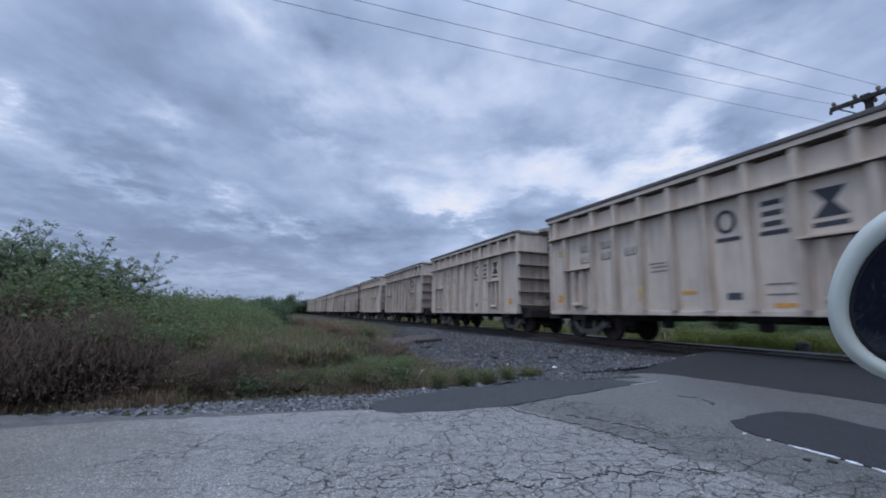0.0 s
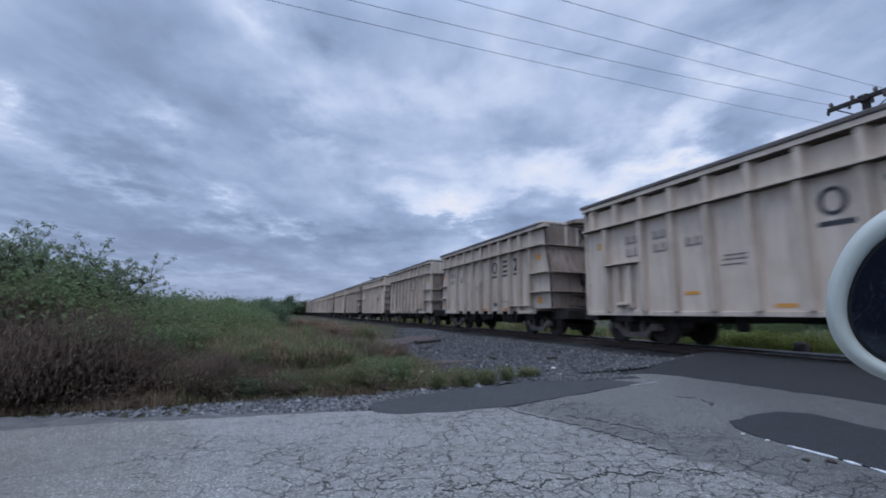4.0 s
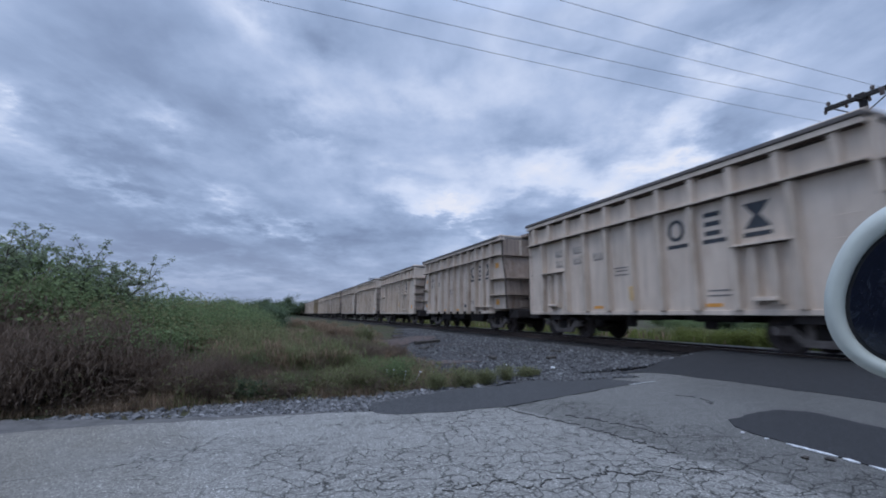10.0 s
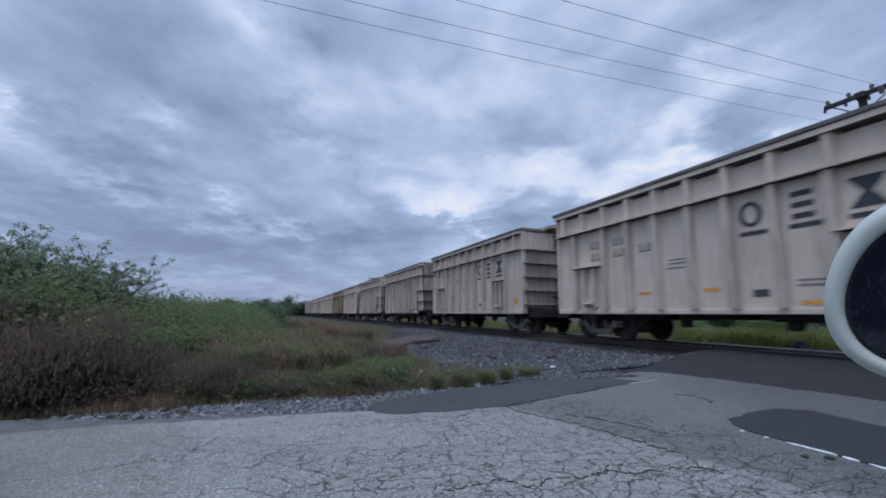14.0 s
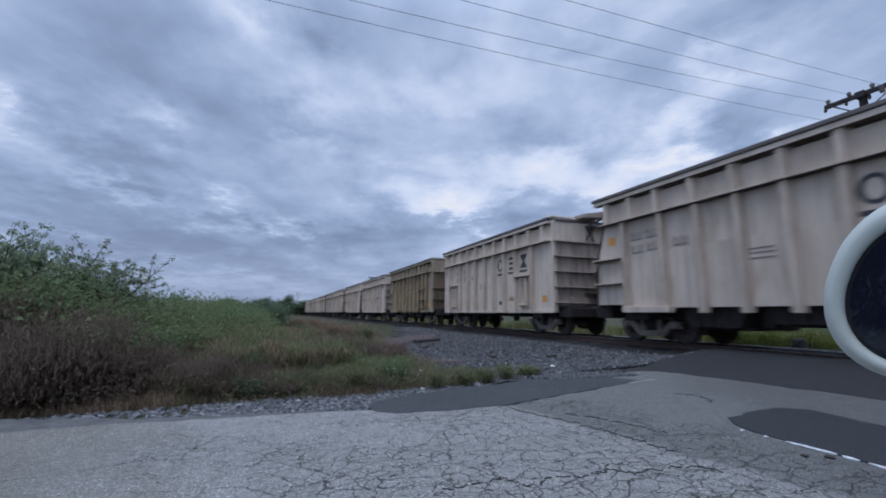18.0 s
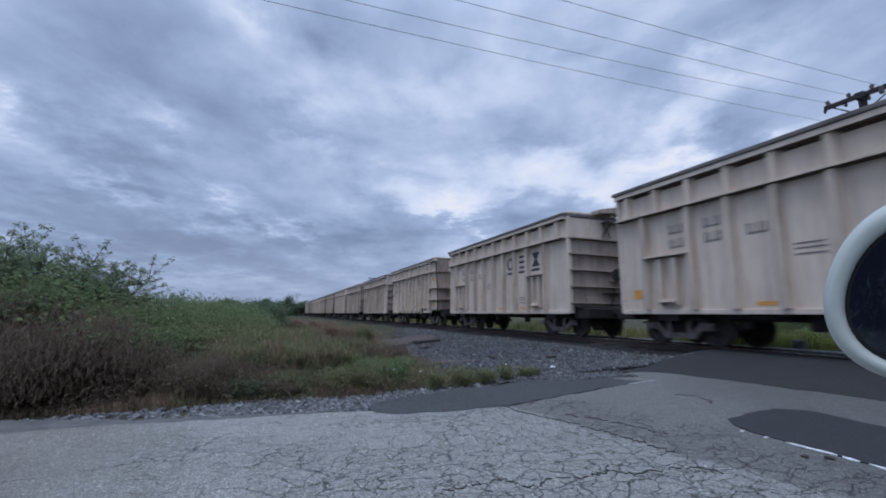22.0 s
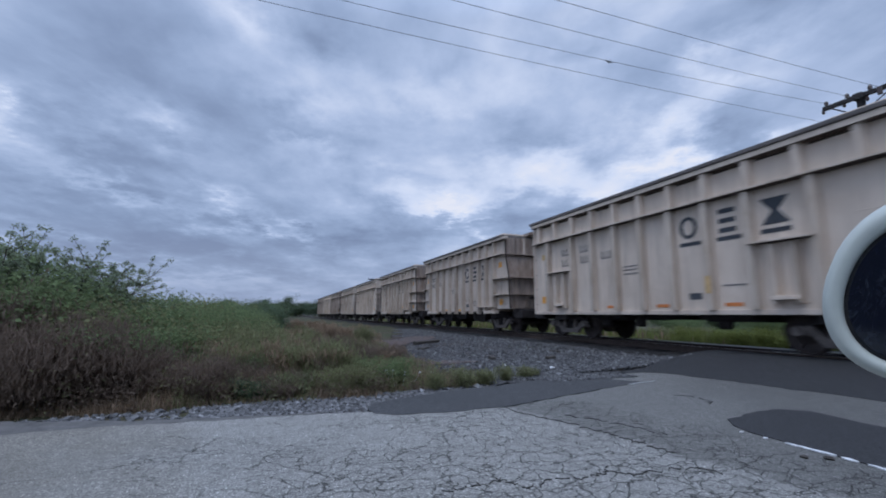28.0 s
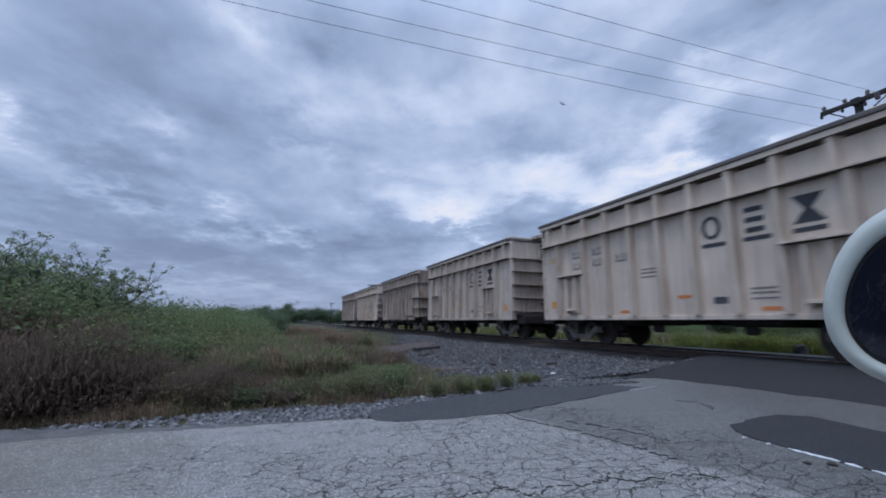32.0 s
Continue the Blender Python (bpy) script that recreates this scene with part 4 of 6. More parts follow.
def wagon(kind, paint):
    """kind 'flush': straight ends and a full-depth side. kind 'banded': bands run round the tapered ends and the side stops
    short above the trucks. kind 'square': the same with an upright near end. The wagon's far end is y = 0; it runs to -y, x = 0 is the track's middle."""
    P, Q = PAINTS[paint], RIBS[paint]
    flush = kind == "flush"
    square = kind != "banded"                 # is the near end square?
    # Ends take a darker paint than the sides, part stain, part painted shade.
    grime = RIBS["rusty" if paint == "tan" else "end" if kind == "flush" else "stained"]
    long = 11.22 if flush or paint == "tan" else 11.45 if square else 11.62
    upright = flush or paint == "tan"         # is the far end square too?
    deck = long if flush else long - 0.16 if square else long - 0.42      # where the roof ends
    label = {"white": "faded off-white", "grey": "greyish-white", "dusty": "dusty beige", "tan": "dirty tan"}[paint]
    car = thing("hopper_wagon", f"{label} ribbed steel covered hopper wagon rolling on the track", "rail wagon", "wagons of the train")
    z0, z1 = (0.78, 4.36)
    S, B = SIDE, PANEL
    if flush:
        bm = boxm(-B, B, -long, 0, z0, z1, 0.02)
        part("body", bm, P, car)
    else:
        # upper box over the whole length, a lower box between the trucks, and tapered end boxes
        bm = bmesh.new()
        prism(bm, ([(0.0, 2.5), (0.0, z1)] if upright else [(0.10, 2.5), (-0.20, 3.45), (-0.27, z1)]) +
              ([(-long, z1), (-long, 2.5)] if square else [(-long + 0.27, z1), (-long + 0.24, 3.45), (-long + 0.02, 2.5)]), -B, B, "x")
        part("body", bm, P, car)
        bm = bmesh.new()
        prism(bm, [(-1.06, 2.5), (-10.55, 2.5), (-10.45, 0.92), (-1.16, 0.92)], -B, B, "x")
        part("hopper_side", bm, P, car)
        for far in (True, False):
            bm = bmesh.new()
            o = [(0.14, 2.5), (-1.06, 2.5), (-1.12, 1.02), (0.2, 1.02)] if far else \
                [(-long - 0.02, 2.5), (-10.55, 2.5), (-10.49, 1.02), (-long - 0.1, 1.02)]
            if upright and far:
                o = [(0.42, 2.36), (-1.06, 2.5), (-1.12, 1.02), (0.42, 1.02)]
            if square and not far:
                o = [(-long, 2.5), (-10.55, 2.5), (-10.49, 0.84), (-long, 0.84)]
            prism(bm, o, -B + 0.012, B - 0.012, "x")
            part("end_box", bm, P, car)
    # roof: dark lip round a shallow deck, a long raised hatch that overhangs the near end
    bm = boxm(-S - 0.22, S + 0.22, -deck - 0.06, 0.06, z1 + 0.005, z1 + 0.105, 0.015)
    part("roof", bm, ROOF, car, "dark weathered steel roof")
    bm = boxm(-0.75, 0.75, -deck + 0.05, -0.25, z1 + 0.085, z1 + 0.22, 0.03)
    part("roof_hatch", bm, P, car)
    part("hatch_end_cap", boxm(-1.55, 0.55, -deck - 0.02, -deck + 1.0, z1 + 0.085, z1 + 0.22, 0.05), Q, car)
    part("end_walkway", boxm(0.1, S + 0.12, -deck - 0.42, -deck - 0.05, z1 - 0.16, z1 - 0.09), ROOF, car)
    # a heavy cover plate leans up across the end on a short frame
    bm = bmesh.new()
    prism(bm, [(-0.35, z1 + 0.14), (0.55, z1 + 0.20), (1.36, z1 + 0.40), (1.42, z1 + 0.56), (1.30, z1 + 0.58), (-0.35, z1 + 0.27)], -deck - 0.46, -deck + 0.40, "y")
    lid = part("cover_plate", bm, grime, car)
    for y in (-deck - 0.42, -deck + 0.34):
        bm = bmesh.new()
        prism(bm, [(1.30, z1 - 0.12), (1.44, z1 - 0.12), (1.46, z1 + 0.48), (1.36, z1 + 0.48)], y - 0.04, y + 0.04, "y")
        part("cover_leg", bm, ROOF, lid)
        bm = bmesh.new()
        rod(bm, (0.55, y, z1 - 0.06), (1.25, y, z1 + 0.38), 0.05, sides=6)
        part("strut", bm, ROOF, lid)
    for x in (0.25, 1.45):
        bm = bmesh.new()
        rod(bm, (x, -deck - 0.38, z1 - 0.14), (x, -deck + 0.02, z1 - 0.55), 0.028, sides=6)
        part("walkway_brace", bm, ROOF, car)
    # top chord, ledge
    for side in (-1, 1):
        a, b_ = sorted((side * (B - 0.01), side * (S + 0.18)))
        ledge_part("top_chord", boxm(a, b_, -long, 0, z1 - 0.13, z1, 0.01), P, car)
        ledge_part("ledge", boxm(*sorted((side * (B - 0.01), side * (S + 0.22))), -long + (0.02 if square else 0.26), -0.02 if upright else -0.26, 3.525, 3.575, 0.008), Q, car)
        if flush:
            part("side_sill", boxm(*sorted((side * (B - 0.01), side * (S + 0.035))), -long + 0.02, -0.02, z0 - 0.02, z0 + 0.10, 0.01), P, car)
    up = rib_mesh("upper_rib", 0.13, 0.14, 3.57, z1 - 0.12, P)
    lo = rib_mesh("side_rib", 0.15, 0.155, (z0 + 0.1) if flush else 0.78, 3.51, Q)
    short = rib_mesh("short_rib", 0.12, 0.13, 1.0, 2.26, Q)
    if flush:
        ups = [0.42 + 1.03 * k for k in range(11)]
        los = [3.46, 4.5, 5.54, 6.55, 7.58, 8.60]
        extra = [(1.45, short), (1.92, short), (9.02, short), (9.45, short), (0.98, lo), (2.42, lo), (9.88, lo)]
    else:
        ups = [0.45, 1.42, 2.4, 3.5, 4.6, 5.66, 6.67, 7.66, 8.66, 9.5, 10.4]
        los = [1.14, 2.5, 3.6, 4.65, 5.66, 6.67, 7.68, 8.66, 9.5, 10.35]
        extra = []
    # Dark strips between the upper ribs stand in for the chord's shade.
    for d0, d1 in zip(ups, ups[1:]):
        bm = boxm(-B - 0.010, -B + 0.01, -d1 + 0.13, -d0 - 0.16, z1 - 0.185, z1 - 0.135, 0.004)
        part("drain_slot", bm, SHADE_RUST, car, "dark strip standing in for the top chord's shade")
    for side in (-1, 1):
        turn = Matrix.Rotation(0 if side < 0 else math.pi, 4, "Z")
        for d, me in [(d, up) for d in ups] + [(d, lo) for d in los] + extra:
            ob = part(me.name, me, None, car)
            ob.matrix_basis = Matrix.Translation((side * S, -d, 0)) @ turn
        a, b_ = sorted((side * (B - 0.01), side * (S + 0.21)))
        if flush:
            for d in (10.75,):
                for z in (1.35, 1.78, 2.21, 2.64):
                    bm = bmesh.new()
                    rod(bm, (side * (S + 0.07), -d - 0.22, z), (side * (S + 0.07), -d + 0.22, z), 0.009, sides=6)
                    part("grab_iron", bm, P, car)
            for d0, d1 in ((0.98, 2.42), (8.60, 9.88)):
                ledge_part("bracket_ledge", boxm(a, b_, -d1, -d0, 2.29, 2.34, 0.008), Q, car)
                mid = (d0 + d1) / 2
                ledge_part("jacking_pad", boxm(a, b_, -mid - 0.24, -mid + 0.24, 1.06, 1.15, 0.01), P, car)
        else:
            for z in (2.42, 1.66):
                for d0, d1 in ((-0.12, 1.08), (8.75, 10.3) if paint == "tan" else (10.42, long - 0.02)):
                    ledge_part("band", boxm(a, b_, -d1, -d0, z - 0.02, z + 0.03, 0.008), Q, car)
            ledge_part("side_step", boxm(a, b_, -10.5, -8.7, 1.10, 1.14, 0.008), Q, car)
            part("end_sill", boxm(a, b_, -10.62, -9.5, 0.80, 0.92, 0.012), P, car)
            part("end_sill", boxm(a, b_, -2.7, -1.06, 0.78, 0.96, 0.012), P, car)
    # ends
    zs = (1.15, 1.75, 2.35, 2.95, 3.54) if flush else (1.66, 2.42, 3.54)
    for y, out in ((-long, -1), (0, 1)):
        straight = upright or (square and out < 0)
        lean = 0 if straight else 0.10 if out < 0 else 0.20
        fl = 0.12 if not straight and out > 0 else 0.0
        for z in zs:
            k = lean if z < 2.5 else (-0.25 if not straight else 0)
            y0 = y + out * k
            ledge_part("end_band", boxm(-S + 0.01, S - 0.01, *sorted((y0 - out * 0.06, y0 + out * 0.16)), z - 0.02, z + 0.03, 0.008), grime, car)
        for x in (-S + 0.06, S - 0.06):
            if straight:
                part("corner_post", boxm(x - 0.09, x + 0.09, *sorted((y - out * 0.02, y + out * 0.075)), z0, z1, 0.012), P, car)
        for x in (-0.55, 0.0, 0.55):
            part("end_post", boxm(x - 0.06, x + 0.06, *sorted((y - out * (0.06 if straight else 0.28), y + out * (0.05 if straight else -0.19))), 3.56, z1 - 0.02, 0.01), P, car)
        yy = y - out * (0.0 if straight else 0.235)
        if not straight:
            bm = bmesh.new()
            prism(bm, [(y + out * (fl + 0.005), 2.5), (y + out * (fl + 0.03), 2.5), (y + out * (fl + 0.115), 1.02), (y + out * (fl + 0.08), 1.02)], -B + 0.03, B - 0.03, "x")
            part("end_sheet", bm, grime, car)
            # The dark end paint also tones down the sky light on this slope.
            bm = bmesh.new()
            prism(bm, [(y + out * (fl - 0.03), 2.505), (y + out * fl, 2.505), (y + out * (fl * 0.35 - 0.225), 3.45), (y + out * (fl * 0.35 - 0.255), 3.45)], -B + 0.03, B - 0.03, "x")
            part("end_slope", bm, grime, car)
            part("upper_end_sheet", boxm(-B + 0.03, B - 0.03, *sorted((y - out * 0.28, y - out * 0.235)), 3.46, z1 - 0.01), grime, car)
            for x in (-B, B):
                bm = bmesh.new()
                way = [(x, y + out * (fl + 0.10), 1.02), (x, y + out * fl, 2.5), (x, y + out * (fl * 0.35 - 0.24), 3.46), (x, y - out * 0.27, z1 - 0.12)]
                for q0, q1 in zip(way, way[1:]):
                    rod(bm, q0, q1, 0.038, sides=6)
                part("corner_seam", bm, SHADE_RUST, car, "dark rusted corner seam")
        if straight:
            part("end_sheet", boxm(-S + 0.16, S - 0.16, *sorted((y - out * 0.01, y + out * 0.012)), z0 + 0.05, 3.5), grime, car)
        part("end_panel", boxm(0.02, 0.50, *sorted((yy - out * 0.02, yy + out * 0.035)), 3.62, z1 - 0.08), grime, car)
        for k in (-1, 1):
            bm = bmesh.new()
            rod(bm, (0.26 - k * 0.22, yy + out * 0.05, 3.64), (0.26 + k * 0.22, yy + out * 0.05, z1 - 0.10), 0.022, sides=6)
            part("panel_brace", bm, UNDER, car)
        part("grimy_end_sill", boxm(-S + 0.25, S - 0.25, *sorted((y - out * 0.02, y + out * (0.03 if flush else 0.12))), 0.80, 1.04, 0.01), UNDER, car,
             "black grimy end sill")
        part("draft_pocket", boxm(-0.8, 0.75, *sorted((y - out * 0.02, y + out * (0.05 if straight else 0.14))), 1.10, 1.40, 0.02), grime, car)
        # ladder on the end
        if flush:
            ly = 0.18
            lx = -out * (S - 0.41)
            lad = part("ladder", boxm(lx - 0.225, lx - 0.20, *sorted((y + out * (ly - 0.02), y + out * (ly + 0.02))), 1.0, z1), grime, car)
            part("ladder_rail", boxm(lx + 0.20, lx + 0.225, *sorted((y + out * (ly - 0.02), y + out * (ly + 0.02))), 1.0, z1), grime, lad)
            bm = bmesh.new()
            rod(bm, (lx - 0.21, y + out * ly, 0), (lx + 0.21, y + out * ly, 0), 0.014, sides=6)
            me = mesh_of(bm, "rung", grime)
            for i in range(9):
                part("rung", me, None, lad).location = (0, 0, 1.1 + i * 0.38)
        part("end_platform", boxm(-1.3, 1.3, *sorted((y - out * 0.05, y + out * 0.45)), 0.97, 1.03, 0.01), UNDER, car)
        # coupler and draft gear
        part("brake_rigging", boxm(-1.25, 1.25, *sorted((y - out * 0.1, y + out * 0.62)), 0.60, 0.97, 0.03), UNDER, car)
        bm = bmesh.new()
        box(bm, -0.16, 0.16, *sorted((y - out * 1.6, y + out * 0.55)), 0.70, 1.02, 0.03)
        box(bm, -0.12, 0.12, *sorted((y + out * 0.5, y + out * 0.93)), 0.74, 0.98, 0.05)
        part("coupler", bm, UNDER, car)
        bm = bmesh.new()
        rod(bm, (0.35, y + out * 0.05, 0.85), (0.40, y + out * 0.55, 0.55), 0.03, sides=6)
        rod(bm, (0.40, y + out * 0.55, 0.55), (0.10, y + out * 0.92, 0.50), 0.03, sides=6)
        part("air_hose", bm, RIM, car)
    bx = 0.55 if flush else 0.05
    bm = bmesh.new()
    lathe(bm, [(0.24, 0.0), (0.27, 0.015), (0.27, 0.035), (0.24, 0.05)], 16, "y")
    bmesh.ops.translate(bm, verts=bm.verts, vec=(bx, -long - 0.24, 2.2))
    wheel = part("brake_wheel", bm, UNDER, car)
    for a in (0, 60, 120):
        bm = bmesh.new()
        c, s_ = math.cos(radians(a)) * 0.25, math.sin(radians(a)) * 0.25
        rod(bm, (bx - c, -long - 0.22, 2.2 - s_), (bx + c, -long - 0.22, 2.2 + s_), 0.016, sides=5)
        part("spoke", bm, UNDER, wheel)
    bm = boxm(bx - 0.17, bx + 0.17, -long - 0.20, -long + 0.02, 1.95, 2.40, 0.03)
    part("brake_housing", bm, grime if flush else UNDER, car)
    bm = bmesh.new()
    rod(bm, (bx, -long - 0.10, 2.05), (bx - 0.25, -long - 0.12, 1.05), 0.022, sides=6)
    part("brake_chain_rod", bm, UNDER, car)
    part("brake_step", boxm(bx - 0.6, bx + 0.4, -long - 0.42, -long - (0.02 if flush else 0.12), 1.50, 1.54, 0.008), UNDER, car)
    # underframe: centre sill, hoppers and outlet gates
    part("centre_sill", boxm(-0.3, 0.3, -long + 0.2, -0.2, 0.62, 0.98), UNDER, car)
    for d, low in ((3.55, 0.66), (5.6, 0.70), (long - 3.65, 0.66)) if flush else ((3.55, 0.42), (5.6, 0.54), (long - 3.65, 0.44)):
        bm = bmesh.new()
        prism(bm, [(-d - 0.95, 0.98), (-d + 0.95, 0.98), (-d + 0.62, low), (-d - 0.62, low)], -1.25, 1.25, "x")
        hop = part("outlet_hopper", bm, UNDER, car)
        part("outlet_gate", boxm(-0.95, 0.95, -d - 0.66, -d + 0.66, low - 0.07, low, 0.01), UNDER, hop)
        for k in (-0.35, 0.0, 0.35):
            part("gate_rib", boxm(-1.30, -1.24, -d + k - 0.03, -d + k + 0.03, low + 0.02, 0.9), UNDER, hop)
    for d in (3.15, 4.62, 7.3):
        gear = boxm(-0.92, -0.72, -d - 0.16, -d + 0.16, 0.40, 0.80, 0.05)
        part("brake_valve", gear, UNDER, car)
    rodm = bmesh.new()
    rod(rodm, (-0.5, -3.4, 0.66), (-0.5, -long + 3.4, 0.66), 0.03, sides=6)
    part("brake_pipe", rodm, UNDER, car)
    for d in (1.45, 10.0 if not flush else long - 1.27):
        part("bolster", boxm(-1.45, 1.45, -d - 0.32, -d + 0.32, 0.58, z0 + 0.16, 0.02), UNDER, car)
        bm = bmesh.new()
        prism(bm, [(-d - 0.95, 0.92), (-d + 0.95, 0.92), (-d + 0.75, 0.66), (-d - 0.75, 0.66)], -0.62, 0.62, "x")
        part("slope_sheet", bm, UNDER, car)
    truck(car, -1.45)
    truck(car, -10.0 if not flush else -long + 1.27)
    return car


FAR_END = 14.05                 # where the far end of the first wagon stands at 0 s
kinds = {}
PLAN = "wF wF gF wF gR gS wF gR wF gR wF wF gF gR gS wF tS wF wF wR gF gR wF gR gR wF gF dR wF dF".split()
SLACK = {19: 0.30}              # a stretched coupling
LETTER = {"w": "white", "g": "grey", "d": "dusty", "t": "tan"}
WAGONS = []


def decals(car, i):
    """Stencils and reflectors: plain bars and sheeting, other on every wagon."""
    r_ = random.Random(100 + i)
    x = -PANEL - 0.006
    # the marking stands in other bays on three of the wagons
    for k, d in enumerate({9: (8.15, 9.07, 9.93), 19: (8.15, 9.07, 9.93), 16: (6.15, 7.15, 8.15)}.get(i, (7.06, 8.08, 9.10))):
        put(EMBLEM[k], "emblem_shape", car, x, d - 0.27, 2.70)
        put(BAR, "emblem_bar", car, x, d, 2.56)
    rows = (1.95, 2.98, 4.02) if PLAN[i][1] == "F" else (1.55, 2.12, 3.02)
    for d, z in ((rows[0], 3.03), (rows[1], 3.03), (rows[0], 2.64), (rows[1], 2.66), (rows[2], 2.68)):
        put(PLATE["stencil"], "stencil_bar", car, x, d, z)
    for z in (2.20, 2.10, 1.98):
        put(PLATE["line"], "stencil_line", car, x, 5.02 + r_.uniform(-0.05, 0.05), z)
        if r_.random() < 0.6:
            put(PLATE["line"], "stencil_line", car, x, 8.1, z - 0.75)
    for d in (4.05, 6.1, 8.1):
        if r_.random() < 0.65:
            put(PLATE["red" if i % 3 == 1 else "orange"], "reflector", car, x, d + r_.uniform(-0.2, 0.2), 1.0 + r_.choice((0, 0, 0, 0.35)), "orange reflective sheeting")
    if r_.random() < 0.8:
        put(PLATE["panel"], "data_panel", car, x, 7.1, 1.22)
    spots = ((0.55, 1.32), (10.62, 1.32)) if PLAN[i][1] == "F" else ((0.55, 3.02), (0.50, 1.34), (10.85, 3.10), (10.90, 1.34))
    for d, z in spots:
        if r_.random() < 0.75 or PLAN[i][1] == "R":
            put(PLATE["tall"], "reflector_patch", car, x - 0.002, d, z, "faded orange patch")
    if PLAN[i][1] == "F":
        # old inspection dabs on the first bay and on a rib's face
        if i % 3 != 2:
            put(PLATE["dab"], "paint_patch", car, x, 0.58, 3.0, "faded yellow paint dab")
        if i % 2 == 0:
            put(PLATE["tab"], "paint_patch", car, -SIDE - 0.159, (4.5, 7.58, 5.54)[i % 3], 1.38 + 0.05 * (i % 4), "faded tan paint dab on a rib")


for i, code in enumerate(PLAN):
    at = pose(TRACK, FAR_END + i * PITCH + SLACK.get(i, 0.0), 0)
    if code not in kinds:
        kinds[code] = wagon({"F": "flush", "R": "banded", "S": "square"}[code[1]], LETTER[code[0]])
        kinds[code].matrix_basis = at
        WAGONS.append(kinds[code])
    else:
        WAGONS.append(copy_thing(kinds[code], at))
for i, w in enumerate(WAGONS):
    decals(w, i)

# ---------------------------------------------------------------- utility pole and wires


def utility_pole():
    px, py = 17.0, 7.05
    pole = thing("utility_pole", "dark weathered wooden utility pole with a crossarm beside the road", "utility pole", at=pose(px, py, 0))
    bm = bmesh.new()
    rod(bm, (0.12, 0.02, -0.9), (0, 0, 7.80), 0.135, 0.105, 14)
    part("post", bm, POLEM, pole)
    part("crossarm", boxm(-0.16, -0.05, -1.25, 0.95, 7.62, 7.76, 0.012), POLEM, pole)
    for a, b2 in (((-0.14, 0.75, 7.64), (-0.14, 0.0, 7.05)), ((-0.14, -0.9, 7.64), (-0.14, 0.0, 7.05))):
        bm = bmesh.new()
        rod(bm, a, b2, 0.02, sides=6)
        part("arm_brace", bm, UNDER, pole)
    for y in (0.85, 0.28, -0.30, -0.95):
        bm = bmesh.new()
        lathe(bm, [(0.03, 7.76), (0.03, 7.80), (0.065, 7.81), (0.05, 7.85), (0.065, 7.87), (0.03, 7.93)], 10, "z")
        bmesh.ops.translate(bm, verts=bm.verts, vec=(-0.1, y, 0))
        part("insulator", bm, PORCELAIN, pole)
    for y, z in ((0.95, 7.54), (0.38, 7.52), (-0.20, 7.46), (-0.85, 7.43)):
        bm = bmesh.new()
        lathe(bm, [(0.015, z - 0.02), (0.045, z + 0.01), (0.05, z + 0.05), (0.03, z + 0.07), (0.05, z + 0.10), (0.03, z + 0.13), (0.02, 7.64)], 10, "z")
        bmesh.ops.translate(bm, verts=bm.verts, vec=(-0.1, y, 0))
        part("hanging_insulator", bm, PORCELAIN, pole)
    part("arm_clamp", boxm(-0.20, 0.12, -0.14, 0.14, 7.58, 7.80, 0.03), POLEM, pole)
    part("cutout_fuse", boxm(-0.26, -0.17, -0.62, -0.50, 7.46, 7.72, 0.02), PORCELAIN, pole)
    bm = bmesh.new()
    lathe(bm, [(0.13, 6.55), (0.155, 6.57), (0.155, 6.98), (0.13, 7.03)], 16, "z")
    bmesh.ops.translate(bm, verts=bm.verts, vec=(-0.10, 0.32, 0))
    can = part("transformer", bm, CANM, pole, "grey transformer can")
    bm = bmesh.new()
    rod(bm, (-0.1, 0.32, 7.02), (-0.1, 0.32, 7.2), 0.03, sides=8)
    part("bushing", bm, PORCELAIN, can)
    part("hanger", boxm(-0.09, -0.03, 0.05, 0.25, 6.6, 6.9), UNDER, can)
    return pole


first_pole = utility_pole()
for x, y in ((17.0, 81.0), (20.0, 172.0)):
    copy_thing(first_pole, pose(x, y, -0.3, 0, 0, 90))


def wires():
    for y, low, slope, bend in ((8.0, 6.55, 0.0217, 0.0011), (7.43, 6.52, 0.0290, 0.0018), (6.85, 6.63, 0.0272, 0.0013), (6.2, 6.64, 0.0322, 0.0009)):
        cu = bpy.data.curves.new("wire", "CURVE")
        cu.dimensions = "3D"
        cu.bevel_depth, cu.bevel_resolution = 0.005, 1
        sp = cu.splines.new("POLY")
        n = 40
        end = 34.0 if y == 8.0 else 16.9
        sp.points.add(n)
        for i in range(n + 1):
            x = end - (end + 33.0) * i / n
            sp.points[i].co = (x, y, low + slope * x + bend * x * x, 1)
        cu.materials.append(WIREM)
        tagged(new("power_wire", cu), "thin dark overhead power wire", "wire", "wires on the pole")


wires()

# ---------------------------------------------------------------- plants


